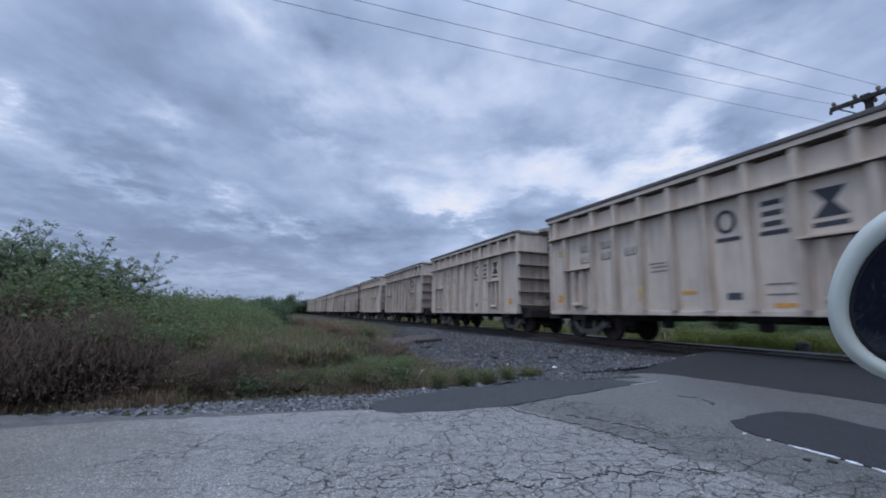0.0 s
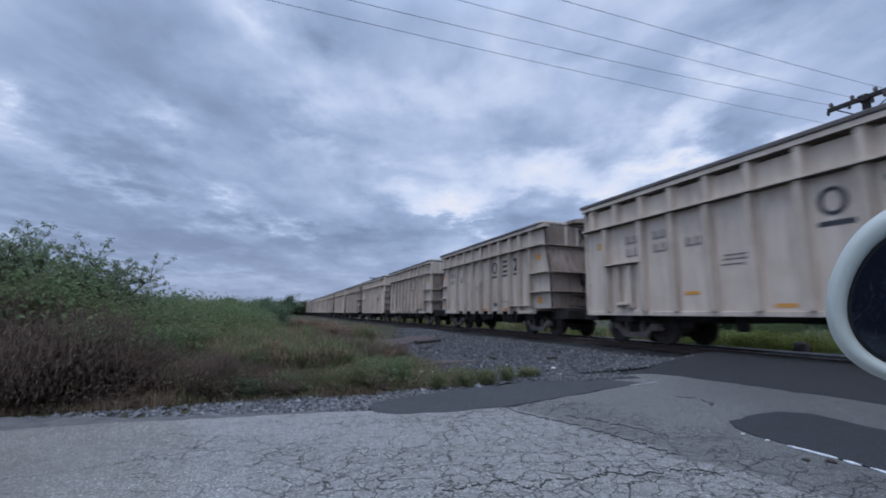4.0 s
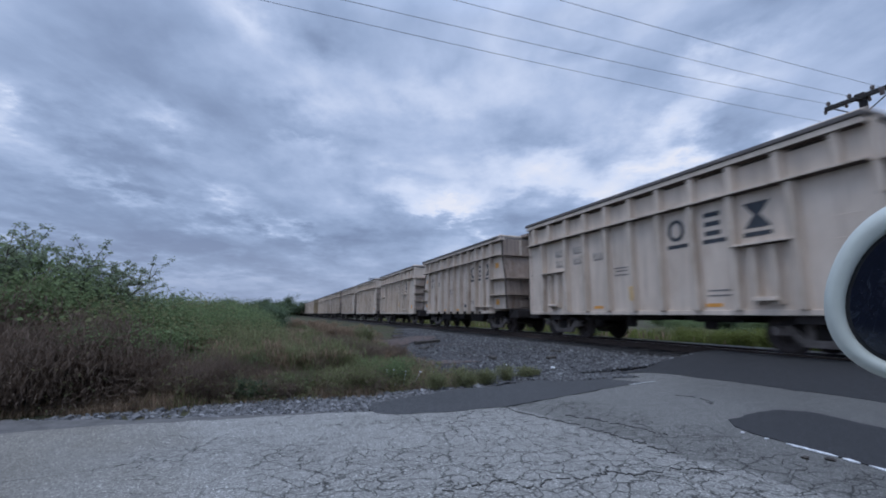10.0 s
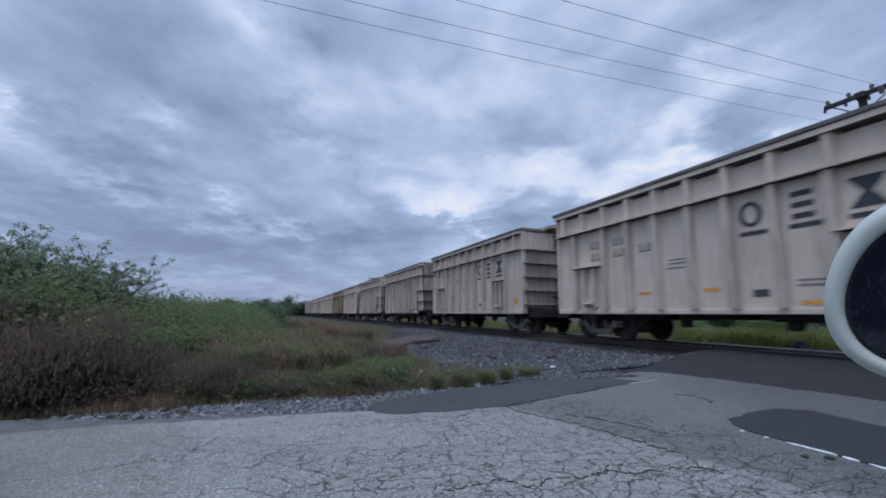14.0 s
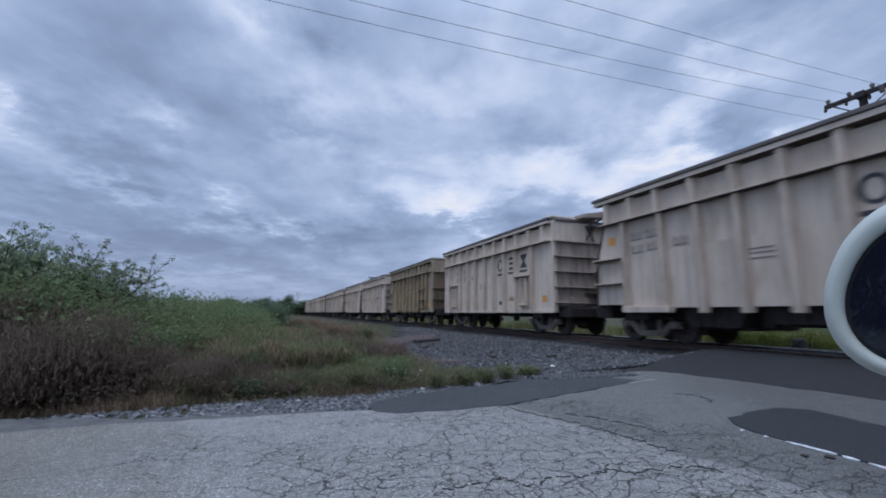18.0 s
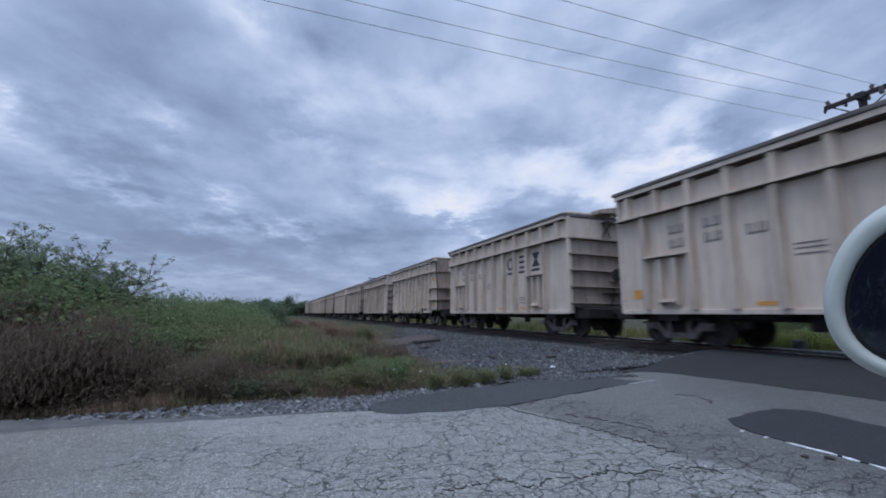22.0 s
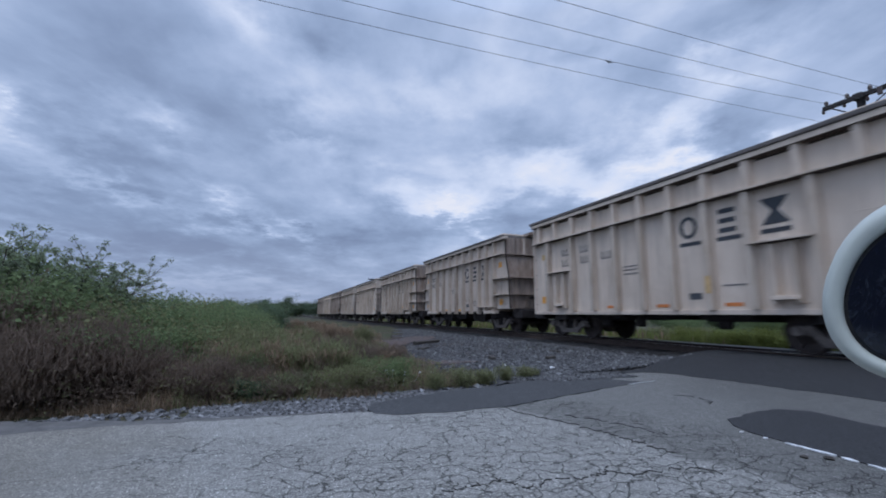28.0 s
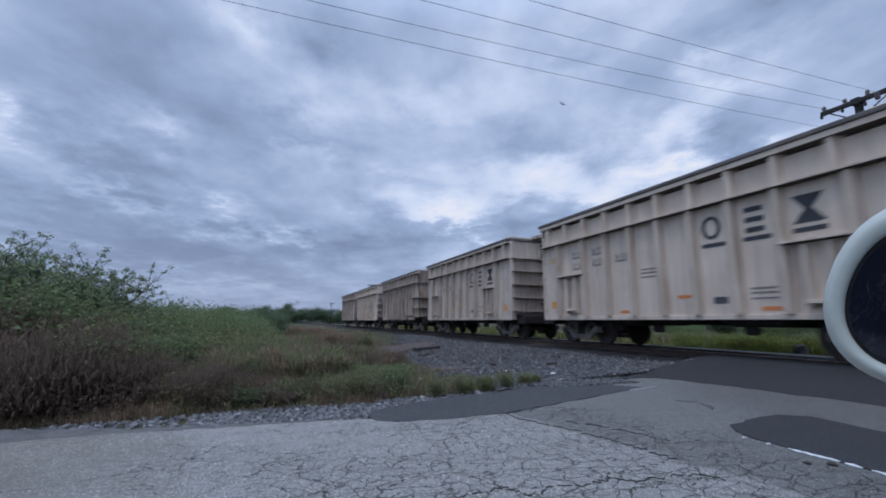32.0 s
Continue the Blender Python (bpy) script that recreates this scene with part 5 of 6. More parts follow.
def leaf_cloud(rnd, centres, count, leaf, spread, slim=False):
    """Many small bent leaves round the twig ends."""
    verts, faces = [], []
    for _ in range(count):
        c, rad = centres[rnd.randrange(len(centres))]
        u, v, w = rnd.gauss(0, 1), rnd.gauss(0, 1), rnd.gauss(0, 1)
        k = rad * spread * rnd.random() ** 0.5 / max(0.2, math.sqrt(u * u + v * v + w * w))
        p = Vector((c[0] + u * k, c[1] + v * k, c[2] + w * k * 0.8))
        if p.z < 0.03:
            continue
        m = Euler((rnd.uniform(-0.8, 0.8), rnd.uniform(-0.8, 0.8), rnd.uniform(0, 6.28))).to_matrix()
        l, h = leaf * rnd.uniform(0.6, 1.3), leaf * rnd.uniform(0.25, 0.42)
        if slim:
            # thin upright stalks
            m = Euler((0, 0, rnd.uniform(0, 6.28))).to_matrix() @ Euler((0, rnd.uniform(-1.5, -0.6), 0)).to_matrix()
            l, h = leaf * rnd.uniform(1.0, 3.2), leaf * rnd.uniform(0.06, 0.13)
        o = len(verts)
        for q in ((0, 0, 0), (l * 0.5, h, l * 0.12), (l, 0, -l * 0.05), (l * 0.5, -h, l * 0.12)):
            verts.append(tuple(p + m @ Vector(q)))
        faces += [(o, o + 1, o + 2, o + 3)]
    return verts, faces


def bush(name, label, seed, height, width, leaf, count, mat, stems=7, airy=0.5, category="bush", twigs=6, tuft=0.0, slim=False):
    rnd2 = random.Random(seed)
    b2 = thing(name, label, category, "tussocks of the verge" if name == "tussock" else "bushes of the field")
    wood = bmesh.new()
    ends = []
    for i in range(stems):
        a = 2 * math.pi * i / stems + rnd2.uniform(-0.4, 0.4)
        reach = width * 0.5 * rnd2.uniform(0.35, 1.0)
        top = Vector((math.cos(a) * reach, math.sin(a) * reach, height * rnd2.uniform(0.55, 1.0)))
        base = Vector((math.cos(a) * 0.08 * width, math.sin(a) * 0.08 * width, -0.1))
        mid = (base + top) / 2 + Vector((rnd2.uniform(-0.1, 0.1), rnd2.uniform(-0.1, 0.1), 0.12 * height))
        rod(wood, base, mid, 0.013 * height, 0.008 * height, 5)
        rod(wood, mid, top, 0.008 * height, 0.002 * height, 5)
        for k in range(twigs):
            f = rnd2.uniform(0.25, 1.0)
            p = mid.lerp(top, max(0, f * 2 - 1)) if f > 0.5 else base.lerp(mid, f * 2)
            q = p + Vector((rnd2.uniform(-1, 1) * width * 0.22, rnd2.uniform(-1, 1) * width * 0.22, rnd2.uniform(0.0, 0.3) * height))
            rod(wood, p, q, 0.0035 * height, 0.0015 * height, 4)
            if tuft and q.z > 0.45 * height:
                # leaves in tufts at the twig ends, sky between them
                ends += [(q, tuft), (p.lerp(q, 0.7), tuft), (p.lerp(q, 0.35), tuft * 1.5)]
            else:
                ends += [(q, airy * width * 0.22), (p.lerp(q, 0.5), airy * width * 0.25)]
        ends.append((top, tuft or airy * width * 0.16))
    part("trunk", wood, BARK, b2)
    v, f = leaf_cloud(rnd2, ends, count, leaf, 1.0, slim)
    part("foliage", soup("foliage", v, f, mat), None, b2)
    return b2


def zat(x, y):
    return float(hill(np.float64(x), np.float64(y)))


def plant_all():
    r2 = random.Random(77)
    big = bush("bush", "tall loose green bush with small leaves", 1, 2.6, 3.2, 0.062, 21000, LEAF["olive"], 15, 0.5, twigs=18, tuft=0.095)
    green = bush("bush", "dense rounded green bush in the field", 2, 1.2, 2.8, 0.064, 13000, LEAF["green"], 10, 0.85)
    pale = bush("bush", "light green leafy bush in the field", 3, 1.05, 2.6, 0.08, 8000, LEAF["pale"], 10, 0.9)
    dark = bush("bush", "dark green shrub near the track", 4, 1.6, 2.2, 0.10, 4200, LEAF["dark"], 8, 0.85)
    dry = bush("bush", "withered brown twiggy bush by the road", 5, 0.95, 1.8, 0.075, 8500, LEAF["dry"], 26, 0.9, twigs=8, slim=True)
    dull = bush("bush", "dull olive weedy bush among withered growth", 7, 0.85, 1.7, 0.055, 7000, LEAF["green"], 16, 0.9)
    lush = bush("bush", "lush yellow-green bush behind the track", 6, 1.3, 2.4, 0.10, 4200, GRASS_LIT, 9, 0.9)
    tuss = bush("tussock", "rough olive grass tussock in the verge", 8, 0.62, 0.9, 0.085, 1500, LEAF["pale"], 14, 0.9, "grass", 5, slim=True)
    straw = bush("tussock", "withered straw-brown tussock in the verge", 9, 0.55, 0.9, 0.08, 1300, GRASS_DRY, 14, 0.9, "grass", 5, slim=True)
    kinds2 = {"tuss": tuss, "straw": straw, "dull": dull, "lush": lush, "dry": dry, "big": big, "green": green, "pale": pale, "dark": dark}
    used = set()

    def plant(kind, x, y, s=1.0, turn=None):
        size = (s, s, s) if kind == "big" else (s * r2.uniform(0.85, 1.3), s * r2.uniform(0.85, 1.3), s * r2.uniform(0.9, 1.08))
        m = pose(x, y, zat(x, y) - 0.03, 0, 0, r2.uniform(0, 360) if turn is None else turn)
        if kind not in used:
            used.add(kind)
            ob = kinds2[kind]
            ob.matrix_basis = m
        else:
            ob = copy_thing(kinds2[kind], m)
        ob.scale = size
    for x, y, s, turn in ((-4.75, 10.2, 0.86, 288), (-3.72, 10.5, 0.77, 117), (-6.0, 10.9, 0.92, 87), (-3.0, 11.6, 0.54, 296), (-7.4, 11.5, 0.95, 41)):
        plant("big", x, y, s, turn)
    # the thicket under and before the tall bushes, waist to shoulder high
    for x, y, s in ((-4.9, 9.5, 1.38), (-3.9, 9.7, 1.2), (-2.9, 10.2, 0.98), (-5.9, 10.2, 1.5), (-2.0, 11.0, 0.86), (-6.9, 10.8, 1.6), (-3.4, 11.6, 1.12), (-1.2, 12.2, 0.78),
                    (-2.3, 13.0, 0.92), (-3.9, 13.2, 1.12), (-1.1, 14.2, 0.74), (-1.8, 15.2, 0.92), (-3.2, 16.0, 1.02), (-5.2, 14.0, 1.25), (-1.4, 17.0, 0.85),
                    (-2.2, 18.5, 0.98), (-4.2, 19.0, 1.12), (-1.2, 20.5, 0.85)):
        plant("green", x, y, s)
    for x, y, s in ((-3.4, 9.0, 1.05), (-2.4, 9.3, 0.86), (-1.4, 10.0, 0.72), (-4.4, 8.9, 1.2), (-0.5, 11.0, 0.66), (-1.3, 13.6, 0.85), (-0.7, 12.8, 0.7), (-2.8, 14.4, 1.0)):
        plant("pale", x, y, s)
    # withered brush by the road, tallest where it leaves the verge
    for k in range(64):
        y = 6.95 + 2.0 * r2.random()
        side = 0.62 - 0.58 * r2.random() ** 0.9
        tall = (0.34 + max(0.0, side - 0.10) * 2.05) * r2.uniform(0.72, 1.05) * min(1.0, 0.70 + (y - 6.95) * 0.45)
        if r2.random() < (0.75 if side < 0.2 else 0.40 if side < 0.30 else 0.10):
            plant("dull" if r2.random() < 0.6 else "tuss", -side * y, y + 0.3, tall * 0.9)
        else:
            plant("dry", -side * y, y, tall / 1.0)
    for _ in range(26):
        y = 8.0 + 2.4 * r2.random()
        side = r2.uniform(0.0, 0.36)
        plant("dull", -side * y, y, (0.40 + side * 1.7) * r2.uniform(0.8, 1.1) / 0.85)
    # rough grass towards the gravel
    for _ in range(76):
        y = 7.0 + 9.0 * r2.random() ** 1.6
        x = r2.uniform(-0.18 * y, 2.9 + max(0.0, y - 10.0) * 0.1)
        size = r2.uniform(0.35, 0.9) * (0.65 if x > 1.6 else 1.0) * (0.6 if y < 7.5 else 0.95)
        plant("straw" if r2.random() < (0.5 if y > 9.5 else 0.3) else "tuss", x, y, size * 1.1)
    # leafy weeds and dead stalks between the grass
    for i in range(30):
        y = r2.uniform(7.15, 10.5)
        plant(("dull", "dry", "pale", "dull", "dry")[i % 5], r2.uniform(-0.12, 0.26) * y, y, r2.uniform(0.32, 0.62) * (0.6 if i % 5 == 2 else 1.0))
    for x, y, s in ((3.5, 6.95, 0.42), (4.0, 7.1, 0.42), (4.5, 7.25, 0.38), (3.05, 6.85, 0.45), (2.5, 6.75, 0.40), (4.8, 7.4, 0.26)):
        plant("tuss", x, y, s)
    for _ in range(26):
        y = r2.uniform(9.0, 17.0)
        plant("straw" if r2.random() < 0.6 else "tuss", 2.5 + (y - 9.0) * 0.10 + r2.uniform(-1.0, 0.7), y, r2.uniform(0.22, 0.5))
    for x, y, s in ((-0.75, 6.95, 0.30), (0.15, 6.95, 0.26), (-0.2, 7.35, 0.36), (0.3, 7.2, 0.3), (1.4, 7.6, 0.28), (1.0, 8.1, 0.35)):
        plant("dry", x, y, s)
    for i in range(60):
        y = 15 + 75 * r2.random() ** 1.2
        x = r2.uniform(-0.62 * y, -0.035 * y)
        plant("pale" if r2.random() < 0.3 else "green", x, y, r2.uniform(0.85, 1.25) * (1 + y * 0.004))
    for x, y, s in ((-0.75, 16.5, 0.66), (-0.40, 17.5, 0.76), (-0.55, 21.0, 0.85), (-1.5, 22.0, 0.80), (-0.3, 26, 0.95), (-1.2, 29, 0.95), (-0.3, 41, 1.1), (-0.30, 6.88, 0.19), (-0.08, 6.92, 0.15)):
        plant("dark", x, y, s)
    # long pale grass before the thicket
    for _ in range(12):
        y = r2.uniform(7.9, 9.6)
        plant("straw" if r2.random() < 0.5 else "tuss", r2.uniform(-0.10, 0.07) * y, y, r2.uniform(0.7, 1.1))
    # bleached grass where the verge narrows
    for _ in range(26):
        y = r2.uniform(16.0, 36.0)
        plant("straw" if r2.random() < 0.7 else "tuss", r2.uniform(0.3, 3.4) + 0.02 * y, y, r2.uniform(0.5, 1.0))
    # far tree line
    for i in range(90):
        b2 = radians(-34 + 50 * (i + r2.random()) / 90)
        d = r2.uniform(150, 260)
        plant("dark" if r2.random() < 0.8 else "green", math.sin(b2) * d, math.cos(b2) * d, r2.uniform(2.3, 3.6))
    # behind the track
    for i in range(26):
        b2, d = radians(r2.uniform(48, 76)), r2.uniform(34, 75)
        plant("green" if r2.random() < 0.6 else "dark", math.sin(b2) * d, math.cos(b2) * d, r2.uniform(1.0, 1.8))
    for x, y, s in ((15.6, 9.6, 0.5), (16.0, 10.6, 0.6), (16.4, 11.9, 0.55), (15.4, 12.6, 0.4), (16.2, 8.7, 0.5), (17.0, 14.0, 0.6), (15.9, 9.2, 0.6)):
        plant("lush", x, y, s)
    for i in range(26):
        y = r2.uniform(4, 60)
        x = r2.uniform(17, 26)
        if y < 9.5:
            y += 6
        plant("pale" if r2.random() < 0.7 else "green", x, y, r2.uniform(0.45, 0.75))


plant_all()


def grass(name, label, count, where, height, mats, seed, wide=0.010):
    """Bent blades in tufts."""
    rnd2 = random.Random(seed)
    verts, faces, idx = [], [], []
    made = 0
    while made < count:
        spot = where(rnd2)
        if spot is None:
            continue
        x, y, tall, dry = spot
        z = zat(x, y)
        for _ in range(rnd2.randint(5, 9)):
            made += 1
            h = tall * rnd2.uniform(*height)
            a = rnd2.uniform(0, 6.28)
            px, py = x + rnd2.gauss(0, 0.07), y + rnd2.gauss(0, 0.07)
            lean = h * rnd2.uniform(0.1, 0.6)
            dx, dy = math.cos(a) * lean, math.sin(a) * lean
            w = wide * rnd2.uniform(0.6, 1.5) * (1 + 0.05 * y)
            wx, wy = -math.sin(a) * w, math.cos(a) * w
            o = len(verts)
            verts += [(px - wx, py - wy, z - 0.02), (px + wx, py + wy, z - 0.02), (px + dx * 0.4 + wx * 0.8, py + dy * 0.4 + wy * 0.8, z + h * 0.6),
                      (px + dx * 0.4 - wx * 0.8, py + dy * 0.4 - wy * 0.8, z + h * 0.6), (px + dx, py + dy, z + h)]
            faces += [(o, o + 1, o + 2, o + 3), (o + 3, o + 2, o + 4)]
            k = 1 if rnd2.random() < dry else 0
            idx += [k, k]
    return tagged(new(name, soup(name, verts, faces, mats, idx)), label, "grass", kind="stuff")


def verge(r2):
    y = 6.6 + 34 * r2.random() ** 2.0
    x = r2.uniform(-7.0 - 0.3 * y, 3.5 + max(0, y - 13.0) * 0.18)
    if x > 2.9 and r2.random() < 0.6:
        return None
    if x > 1.5 and y < 6.9 + (x - 1.5) * 0.1:
        return None
    dry = 0.92 if x < -1.2 or x > 3.2 or (y > 9.0 and x > 0.4 + 0.6 * math.sin(y)) or 0.1 < math.sin(x * 1.7 + y * 0.8) else 0.5
    tall = 0.28 if x > 1.5 else (0.34 if x > -1 else 0.42)
    tall *= min(1.0, 0.35 + (y - 6.6) * 0.6)
    tall *= 0.6 + 0.5 * (1 + math.sin(x * 2.9 + 1.3 * math.sin(y * 1.7))) * r2.random()
    return x, y, tall, 0.97 if x < -1.6 else dry


def beyond(r2):
    y = r2.uniform(-2, 70)
    x = r2.uniform(15.0, 24.0)
    if y < 8.2:
        return None
    return x, y, r2.uniform(0.5, 1.5), 0.15 + 0.3 * (math.sin(x * 1.3 + y * 0.8) > 0.2)


grass("verge_grass", "mixed green and dry brown weeds beside the road", 95000, verge, (0.2, 0.9), [GRASS_GREEN, GRASS_DRY], 31, 0.0045)
grass("far_grass", "lush yellow-green grass behind the track", 16000, beyond, (0.25, 0.6), [GRASS_LIT, GRASS_DRY], 32, 0.014)



def weeds(name, label, count, where, mats, seed):
    """Low leafy clumps: stems with small leaves, green or withered."""
    rnd2 = random.Random(seed)
    verts, faces, idx = [], [], []
    for _ in range(count):
        x, y, tall, dry = where(rnd2)
        z = zat(x, y)
        k = 1 if rnd2.random() < dry else 0
        wide = tall * rnd2.uniform(0.5, 1.1)
        for _ in range(rnd2.randint(35, 70)):
            h = tall * rnd2.random()
            p = Vector((x + rnd2.gauss(0, wide * 0.4), y + rnd2.gauss(0, wide * 0.4), z + h))
            m = Euler((rnd2.uniform(-0.8, 0.8), rnd2.uniform(-0.8, 0.8), rnd2.uniform(0, 6.28))).to_matrix()
            l = rnd2.uniform(0.018, 0.05) * (1 + 0.03 * y)
            o = len(verts)
            for q in ((0, 0, 0), (l * 0.5, l * 0.2, l * 0.1), (l, 0, 0), (l * 0.5, -l * 0.2, l * 0.1)):
                verts.append(tuple(p + m @ Vector(q)))
            faces.append((o, o + 1, o + 2, o + 3))
            idx.append(k)
    return tagged(new(name, soup(name, verts, faces, mats, idx)), label, "weeds", kind="stuff")


def weed_spot(r2):
    while True:
        y = 6.6 + 30 * r2.random() ** 1.8
        x = r2.uniform(-6.0 - 0.3 * y, 3.9 - 0.02 * y)
        if x > 1.5 and y < 6.7 + (x - 1.5) * 0.1:
            continue
        patch = math.sin(x * 1.3 + y * 0.9) + math.sin(y * 0.7 - x * 0.5)
        tall = (0.16 if x > 2 else 0.30 if x > -1 else 0.5) * r2.uniform(0.5, 1.4)
        return x, y, tall, 0.88 if x < -1.2 else 0.8 if patch > 0.1 else 0.42


def flowers():
    r_ = random.Random(9)
    weed = thing("flowering_weed", "low green weed with small white flowers", "weed", at=pose(2.05, 7.35, zat(2.05, 7.35)))
    verts, faces = leaf_cloud(r_, [(Vector((r_.uniform(-0.3, 0.3), r_.uniform(-0.2, 0.2), 0.12)), 0.14) for _ in range(12)], 420, 0.06, 1.0)
    part("foliage", soup("foliage", verts, faces, LEAF["pale"]), None, weed)
    for _ in range(9):
        bm = bmesh.new()
        p = Vector((r_.gauss(0, 0.13), r_.gauss(0, 0.10), r_.uniform(0.16, 0.30)))
        for i in range(5):
            a = i * 1.2566
            rod(bm, p, p + Vector((math.cos(a) * 0.022, math.sin(a) * 0.022, 0.006)), 0.005, 0.007, 4)
        rod(bm, p, (p.x * 0.6, p.y * 0.6, 0.0), 0.003, sides=4)
        part("flower", bm, LINE, weed)


flowers()
weeds("verge_weeds", "low green and withered weeds beside the gravel", 3400, weed_spot, [LEAF["pale"], LEAF["dry"]], 41)

# ---------------------------------------------------------------- the waiting car with its door mirror


def oval(a, b2, z, n=44, e=0.92, dx=0.0, dy=0.0):
    out = []
    for i in range(n):
        t = 2 * math.pi * i / n
        c, s2 = math.cos(t), math.sin(t)
        out.append((dx + a * math.copysign(abs(c) ** e, c), dy + b2 * math.copysign(abs(s2) ** e, s2), z))
    return out


def skin(bm, rings, close_last=True):
    vs = [[bm.verts.new(p) for p in r_] for r_ in rings]
    n = len(vs[0])
    for a, b2 in zip(vs, vs[1:]):
        for i in range(n):
            bm.faces.new((a[i], a[(i + 1) % n], b2[(i + 1) % n], b2[i]))
    if close_last:
        bm.faces.new(vs[-1])
    bmesh.ops.recalc_face_normals(bm, faces=bm.faces)


def waiting_car():
    """A white car, its flank just behind the eye, facing the track (+x)."""
    car = thing("car", "white parked car waiting before the crossing", "car", at=pose(0, 0, -0.45))
    y0, y1 = -1.92, -0.14
    low = [(-2.35, 0.32), (-2.42, 0.62), (-2.30, 0.98), (-1.9, 1.04), (0.95, 1.02), (1.9, 0.90), (2.12, 0.70), (2.15, 0.40), (1.9, 0.24), (-2.1, 0.24)]
    bm = bmesh.new()
    prism(bm, low, y0, y1, "y")
    bmesh.ops.recalc_face_normals(bm, faces=bm.faces)
    bmesh.ops.bevel(bm, geom=[e for e in bm.edges if abs(e.verts[0].co.y - e.verts[1].co.y) < 0.01], offset=0.05, segments=3, affect="EDGES",
                    clamp_overlap=True)
    bmesh.ops.recalc_face_normals(bm, faces=bm.faces)
    part("body", bm, SHELL, car)
    top = [(-2.0, 1.03), (-1.35, 1.50), (-0.25, 1.56), (0.10, 1.52), (1.0, 1.02)]
    bm = bmesh.new()
    lo = [bm.verts.new((x, y0 + 0.06 + (z - 1.0) * 0.25, z)) for x, z in top]
    hi = [bm.verts.new((x, y1 - 0.06 - (z - 1.0) * 0.25, z)) for x, z in top]
    bm.faces.new(lo[::-1])
    bm.faces.new(hi)
    for i in range(5):
        bm.faces.new((lo[i], lo[(i + 1) % 5], hi[(i + 1) % 5], hi[i]))
    bmesh.ops.recalc_face_normals(bm, faces=bm.faces)
    part("cabin", bm, RIM, car, "black-tinted cabin")
    part("roof_panel", boxm(-1.4, -0.1, y0 + 0.2, y1 - 0.2, 1.52, 1.58, 0.02), SHELL, car)
    for x in (-1.5, 1.35):
        for y, side in ((y0 + 0.02, -1), (y1 - 0.02, 1)):
            bm = bmesh.new()
            lathe(bm, [(0.20, -0.10), (0.31, -0.10), (0.33, -0.07), (0.33, 0.07), (0.31, 0.10), (0.20, 0.10)], 24, "y")
            w = part("wheel", bm, RIM, car)
            w.location = (x, y - side * 0.08, 0.33)
            bm = bmesh.new()
            lathe(bm, [(0.21, -0.08), (0.21, 0.09), (0.05, 0.115)] if side > 0 else [(0.05, -0.115), (0.21, -0.09), (0.21, 0.08)], 20, "y")
            part("rim", bm, CANM, w)
    for x, z in ((0.05, 0.88), (-1.0, 0.88)):
        part("door_handle", boxm(x - 0.1, x + 0.1, y1 - 0.005, y1 + 0.03, z - 0.015, z + 0.015, 0.008), SHELL, car)
    for y in (y0 + 0.25, y1 - 0.25):
        part("headlight", boxm(2.02, 2.14, y - 0.16, y + 0.16, 0.62, 0.74, 0.03), CANM, car)
    # mirror on its arm
    world_to_car = car.matrix_basis.inverted()
    bm = bmesh.new()
    rod(bm, (0.70, y1 - 0.03, 1.02), (0.735, 0.22, 1.09), 0.045, 0.03, 10)
    mir = part("door_mirror", bm, SHELL, car, "white door mirror with a dark glass")
    at = world_to_car @ MIRROR
    bm = bmesh.new()
    dx, dy = -0.0031, -0.0046              # the opening sits low and outwards in the shell
    skin(bm, [oval(0.0665, 0.0765, 0.012, dx=dx, dy=dy), oval(0.0675, 0.0775, 0.003, dx=dx, dy=dy), oval(0.0705, 0.0805, 0.0, dx=dx * 0.9, dy=dy * 0.9),
              oval(0.076, 0.087, -0.003, dx=dx * 0.5, dy=dy * 0.5), oval(0.081, 0.0925, 0.0, dx=dx * 0.2, dy=dy * 0.2),
              oval(0.0865, 0.0985, 0.012), oval(0.088, 0.100, 0.03), oval(0.083, 0.094, 0.065), oval(0.062, 0.07, 0.095), oval(0.02, 0.03, 0.107)])
    ob = part("housing", bm, SHELL, mir, smooth=True)
    ob.matrix_basis = at
    bm = bmesh.new()
    skin(bm, [oval(0.069, 0.079, 0.009, dx=dx, dy=dy), oval(0.01, 0.01, 0.010, dx=dx, dy=dy)])
    ob = part("backing", bm, RIM, mir, "black plastic surround")
    ob.matrix_basis = at
    bm = bmesh.new()
    skin(bm, [oval(0.01, 0.01, 0.005, dx=dx, dy=dy), oval(0.0625, 0.0725, 0.005, dx=dx, dy=dy), oval(0.0625, 0.0725, 0.008, dx=dx, dy=dy), oval(0.01, 0.01, 0.008, dx=dx, dy=dy)])
    ob = part("mirror_glass", bm, GLASS, mir, "dark dusty mirror glass")
    ob.matrix_basis = at
    return car


MIRROR = look((0.667, 0.250, 0.7342), (0.0, 0.0, 0.72)) @ Matrix.Rotation(radians(22), 4, "Z") @ Matrix.Diagonal((0.93, 1.117, 1.0, 1.0))
waiting_car()

# ---------------------------------------------------------------- a bird far off


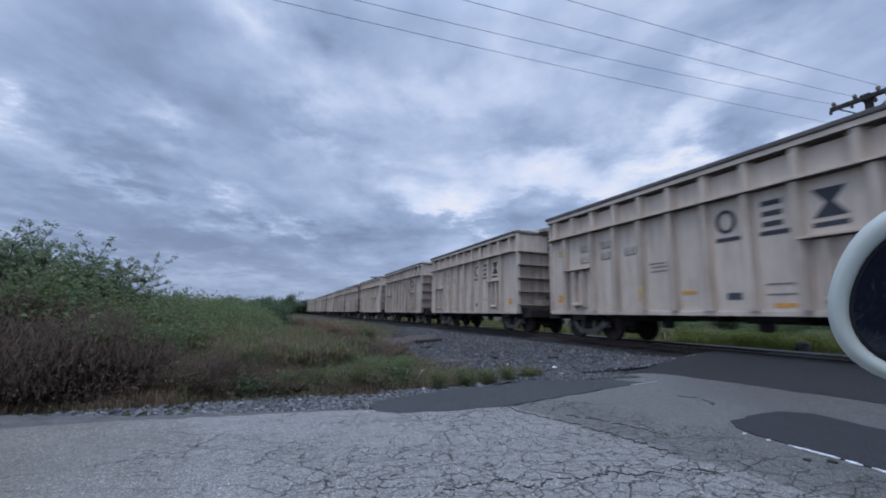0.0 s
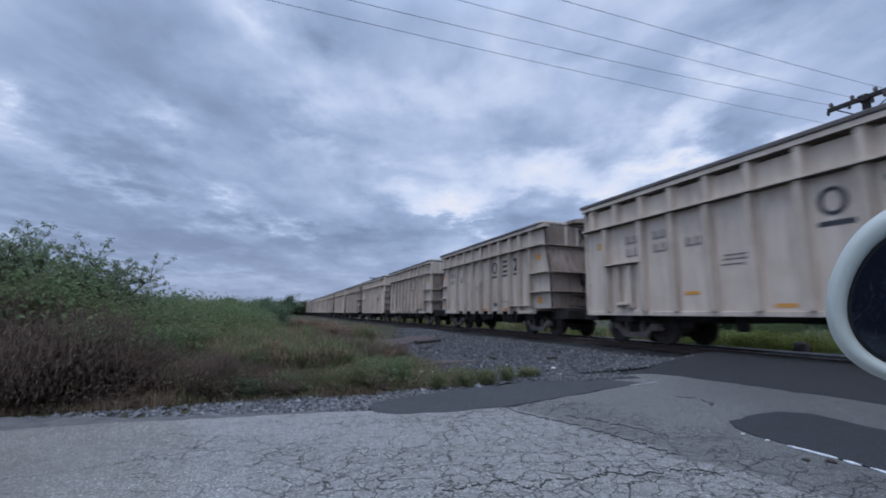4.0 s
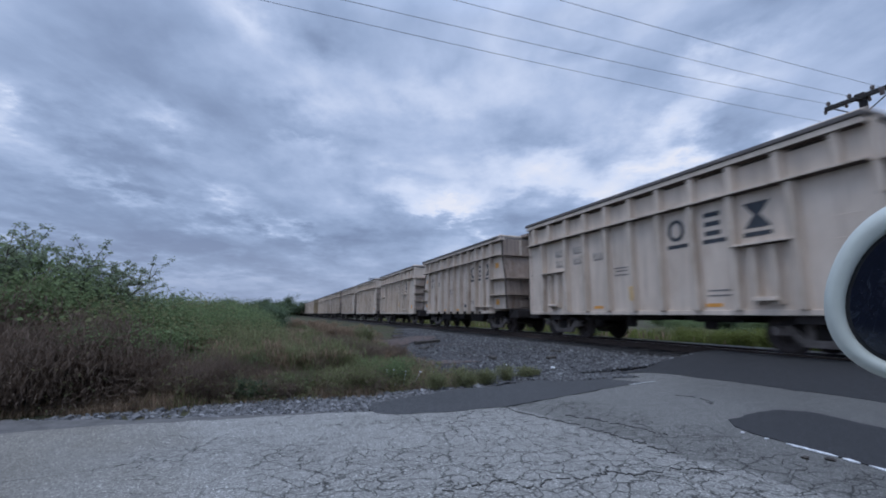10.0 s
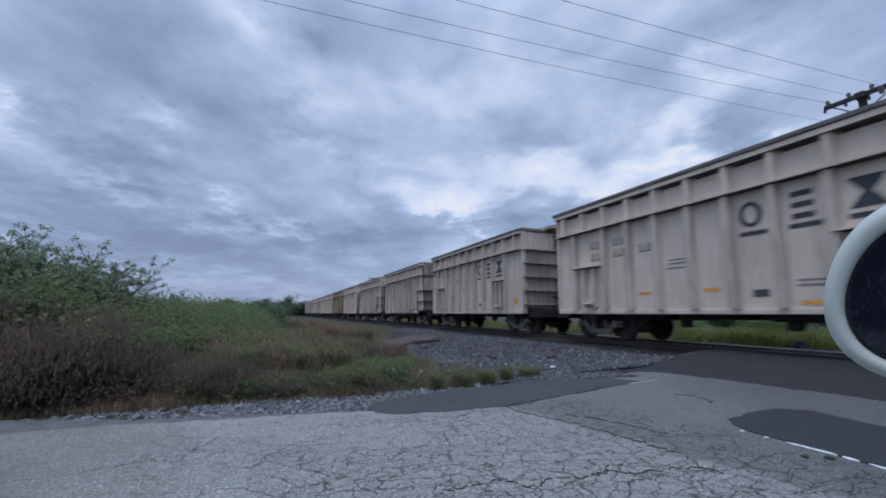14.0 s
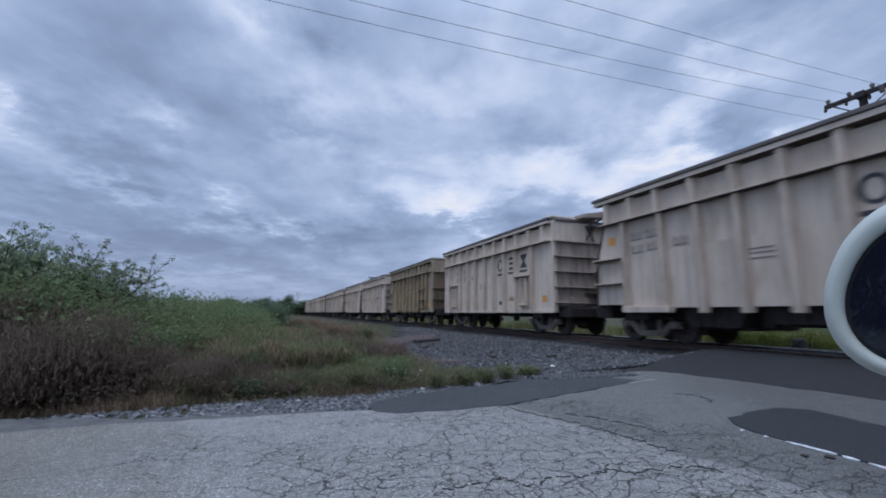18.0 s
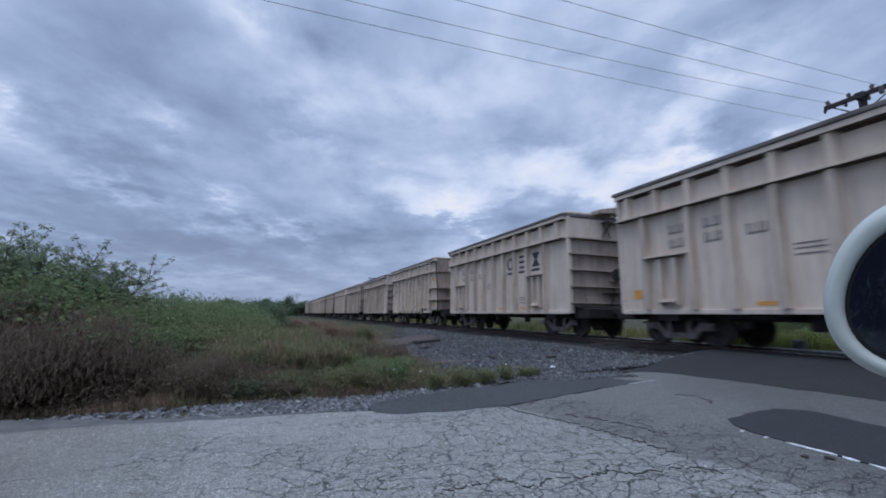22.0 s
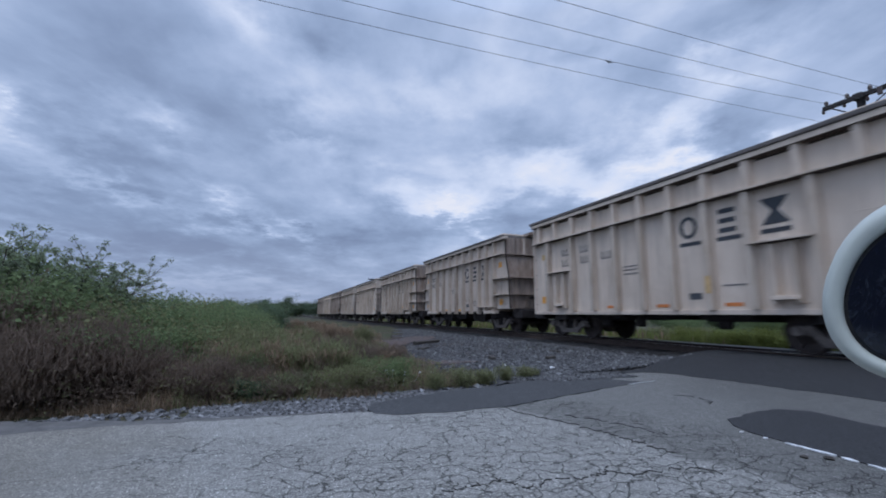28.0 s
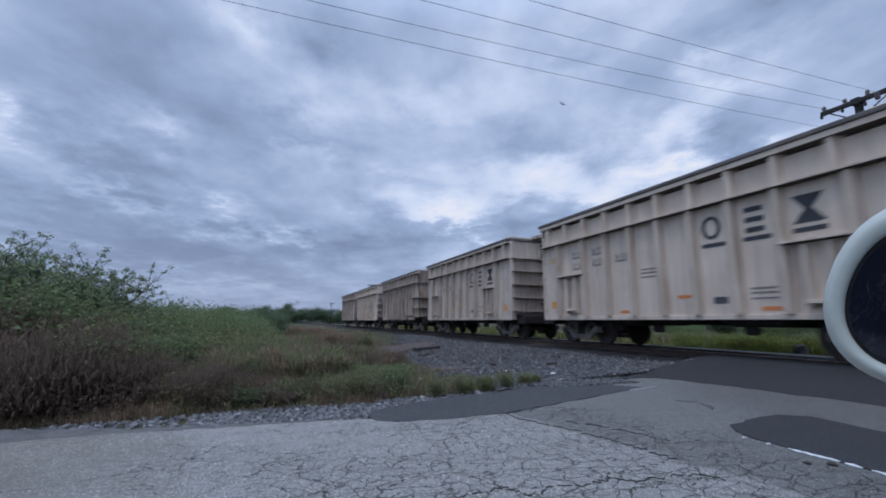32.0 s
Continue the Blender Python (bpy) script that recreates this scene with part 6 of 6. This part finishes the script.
def bird():
    b2 = thing("bird", "dark soaring bird with spread wings", "bird")
    b2.scale = (0.8, 0.8, 0.8)
    bm = bmesh.new()
    lathe(bm, [(0.01, -0.42), (0.05, -0.32), (0.09, -0.1), (0.10, 0.1), (0.07, 0.25), (0.05, 0.33), (0.01, 0.42)], 10, "y")
    part("body", bm, RIM, b2)
    for side in (-1, 1):
        bm = bmesh.new()
        prism(bm, [(side * 0.05, -0.12), (side * 0.05, 0.16), (side * 0.45, 0.22), (side * 0.85, 0.08), (side * 0.80, -0.02), (side * 0.42, -0.06)], 0.0, 0.025, "z")
        w = part("wing", bm, RIM, b2)
        w.rotation_euler = (0, -side * 0.22, 0)
    bm = bmesh.new()
    prism(bm, [(-0.04, -0.35), (0.04, -0.35), (0.11, -0.62), (-0.11, -0.62)], -0.01, 0.012, "z")
    part("tail", bm, RIM, b2)
    return b2


BIRD = bird()
BIRD_AT_24, BIRD_AT_32 = ((40.74, 30.98, 35.69), (45.75, 58.87, 39.39))

# ---------------------------------------------------------------- movement


# slack running in and out of the couplings: metres that the train lags behind its even roll
SURGE = ((0, -0.07), (1, 0.09), (2, 0.14), (3, 0.05), (6, 0.33), (7, 0.33), (8, -0.10), (9, 0.17), (10, 0.01), (11, -0.39), (12, 0.05), (13, -0.14),
         (14, 0.09), (17, 0.08), (18, -0.26), (19, 0.03), (20, -0.32), (21, -0.35), (22, 0.35), (23, 0.10), (24, 0.21), (25, -0.13), (28, -0.18),
         (29, 0.02), (30, -0.32), (31, -0.31), (32, -0.14))


def rolled(t):
    """Metres that the train has come nearer since 0 s."""
    lag = SURGE[-1][1]
    for (t0, a), (t1, b2) in zip(SURGE, SURGE[1:]):
        if t0 <= t < t1:
            k = (t - t0) / (t1 - t0)
            lag = a + (b2 - a) * k * k * (3 - 2 * k)
            break
    return 10.985 * t - 0.0013 * t * t - 0.00013 * t ** 3 - lag


def motions():
    a, b2 = Vector(BIRD_AT_24), Vector(BIRD_AT_32)
    for_turn = math.degrees(math.atan2(-(b2 - a).x, (b2 - a).y))
    rows = []
    for i in range(33):
        p = a + (b2 - a) * ((i - 24) / 8)
        rows.append((i, pose(p.x, p.y, p.z, 0, 18 + 6 * math.sin(i * 0.8), for_turn)))
    walk(BIRD, rows)
    times = [i * 0.5 for i in range(65)]
    for i, w in enumerate(WAGONS):
        walk(w, [(t, pose(TRACK, FAR_END + i * PITCH + SLACK.get(i, 0.0) - rolled(t), 0)) for t in times])
    # the wheels all turn alike: one set of keys serves them
    wheels = [o for w in WAGONS for o in w.children_recursive if o.name.split(".")[0] == "wheelset"]
    first = wheels[0]
    walk(first, [(k / 30, Matrix.Rotation(rolled(k / 30) / 0.457, 4, "X")) for k in range(961)])
    for o in wheels[1:]:
        o.rotation_mode = "QUATERNION"
        d = o.animation_data_create()
        d.action = first.animation_data.action
        d.action_slot = first.animation_data.action_slot


motions()
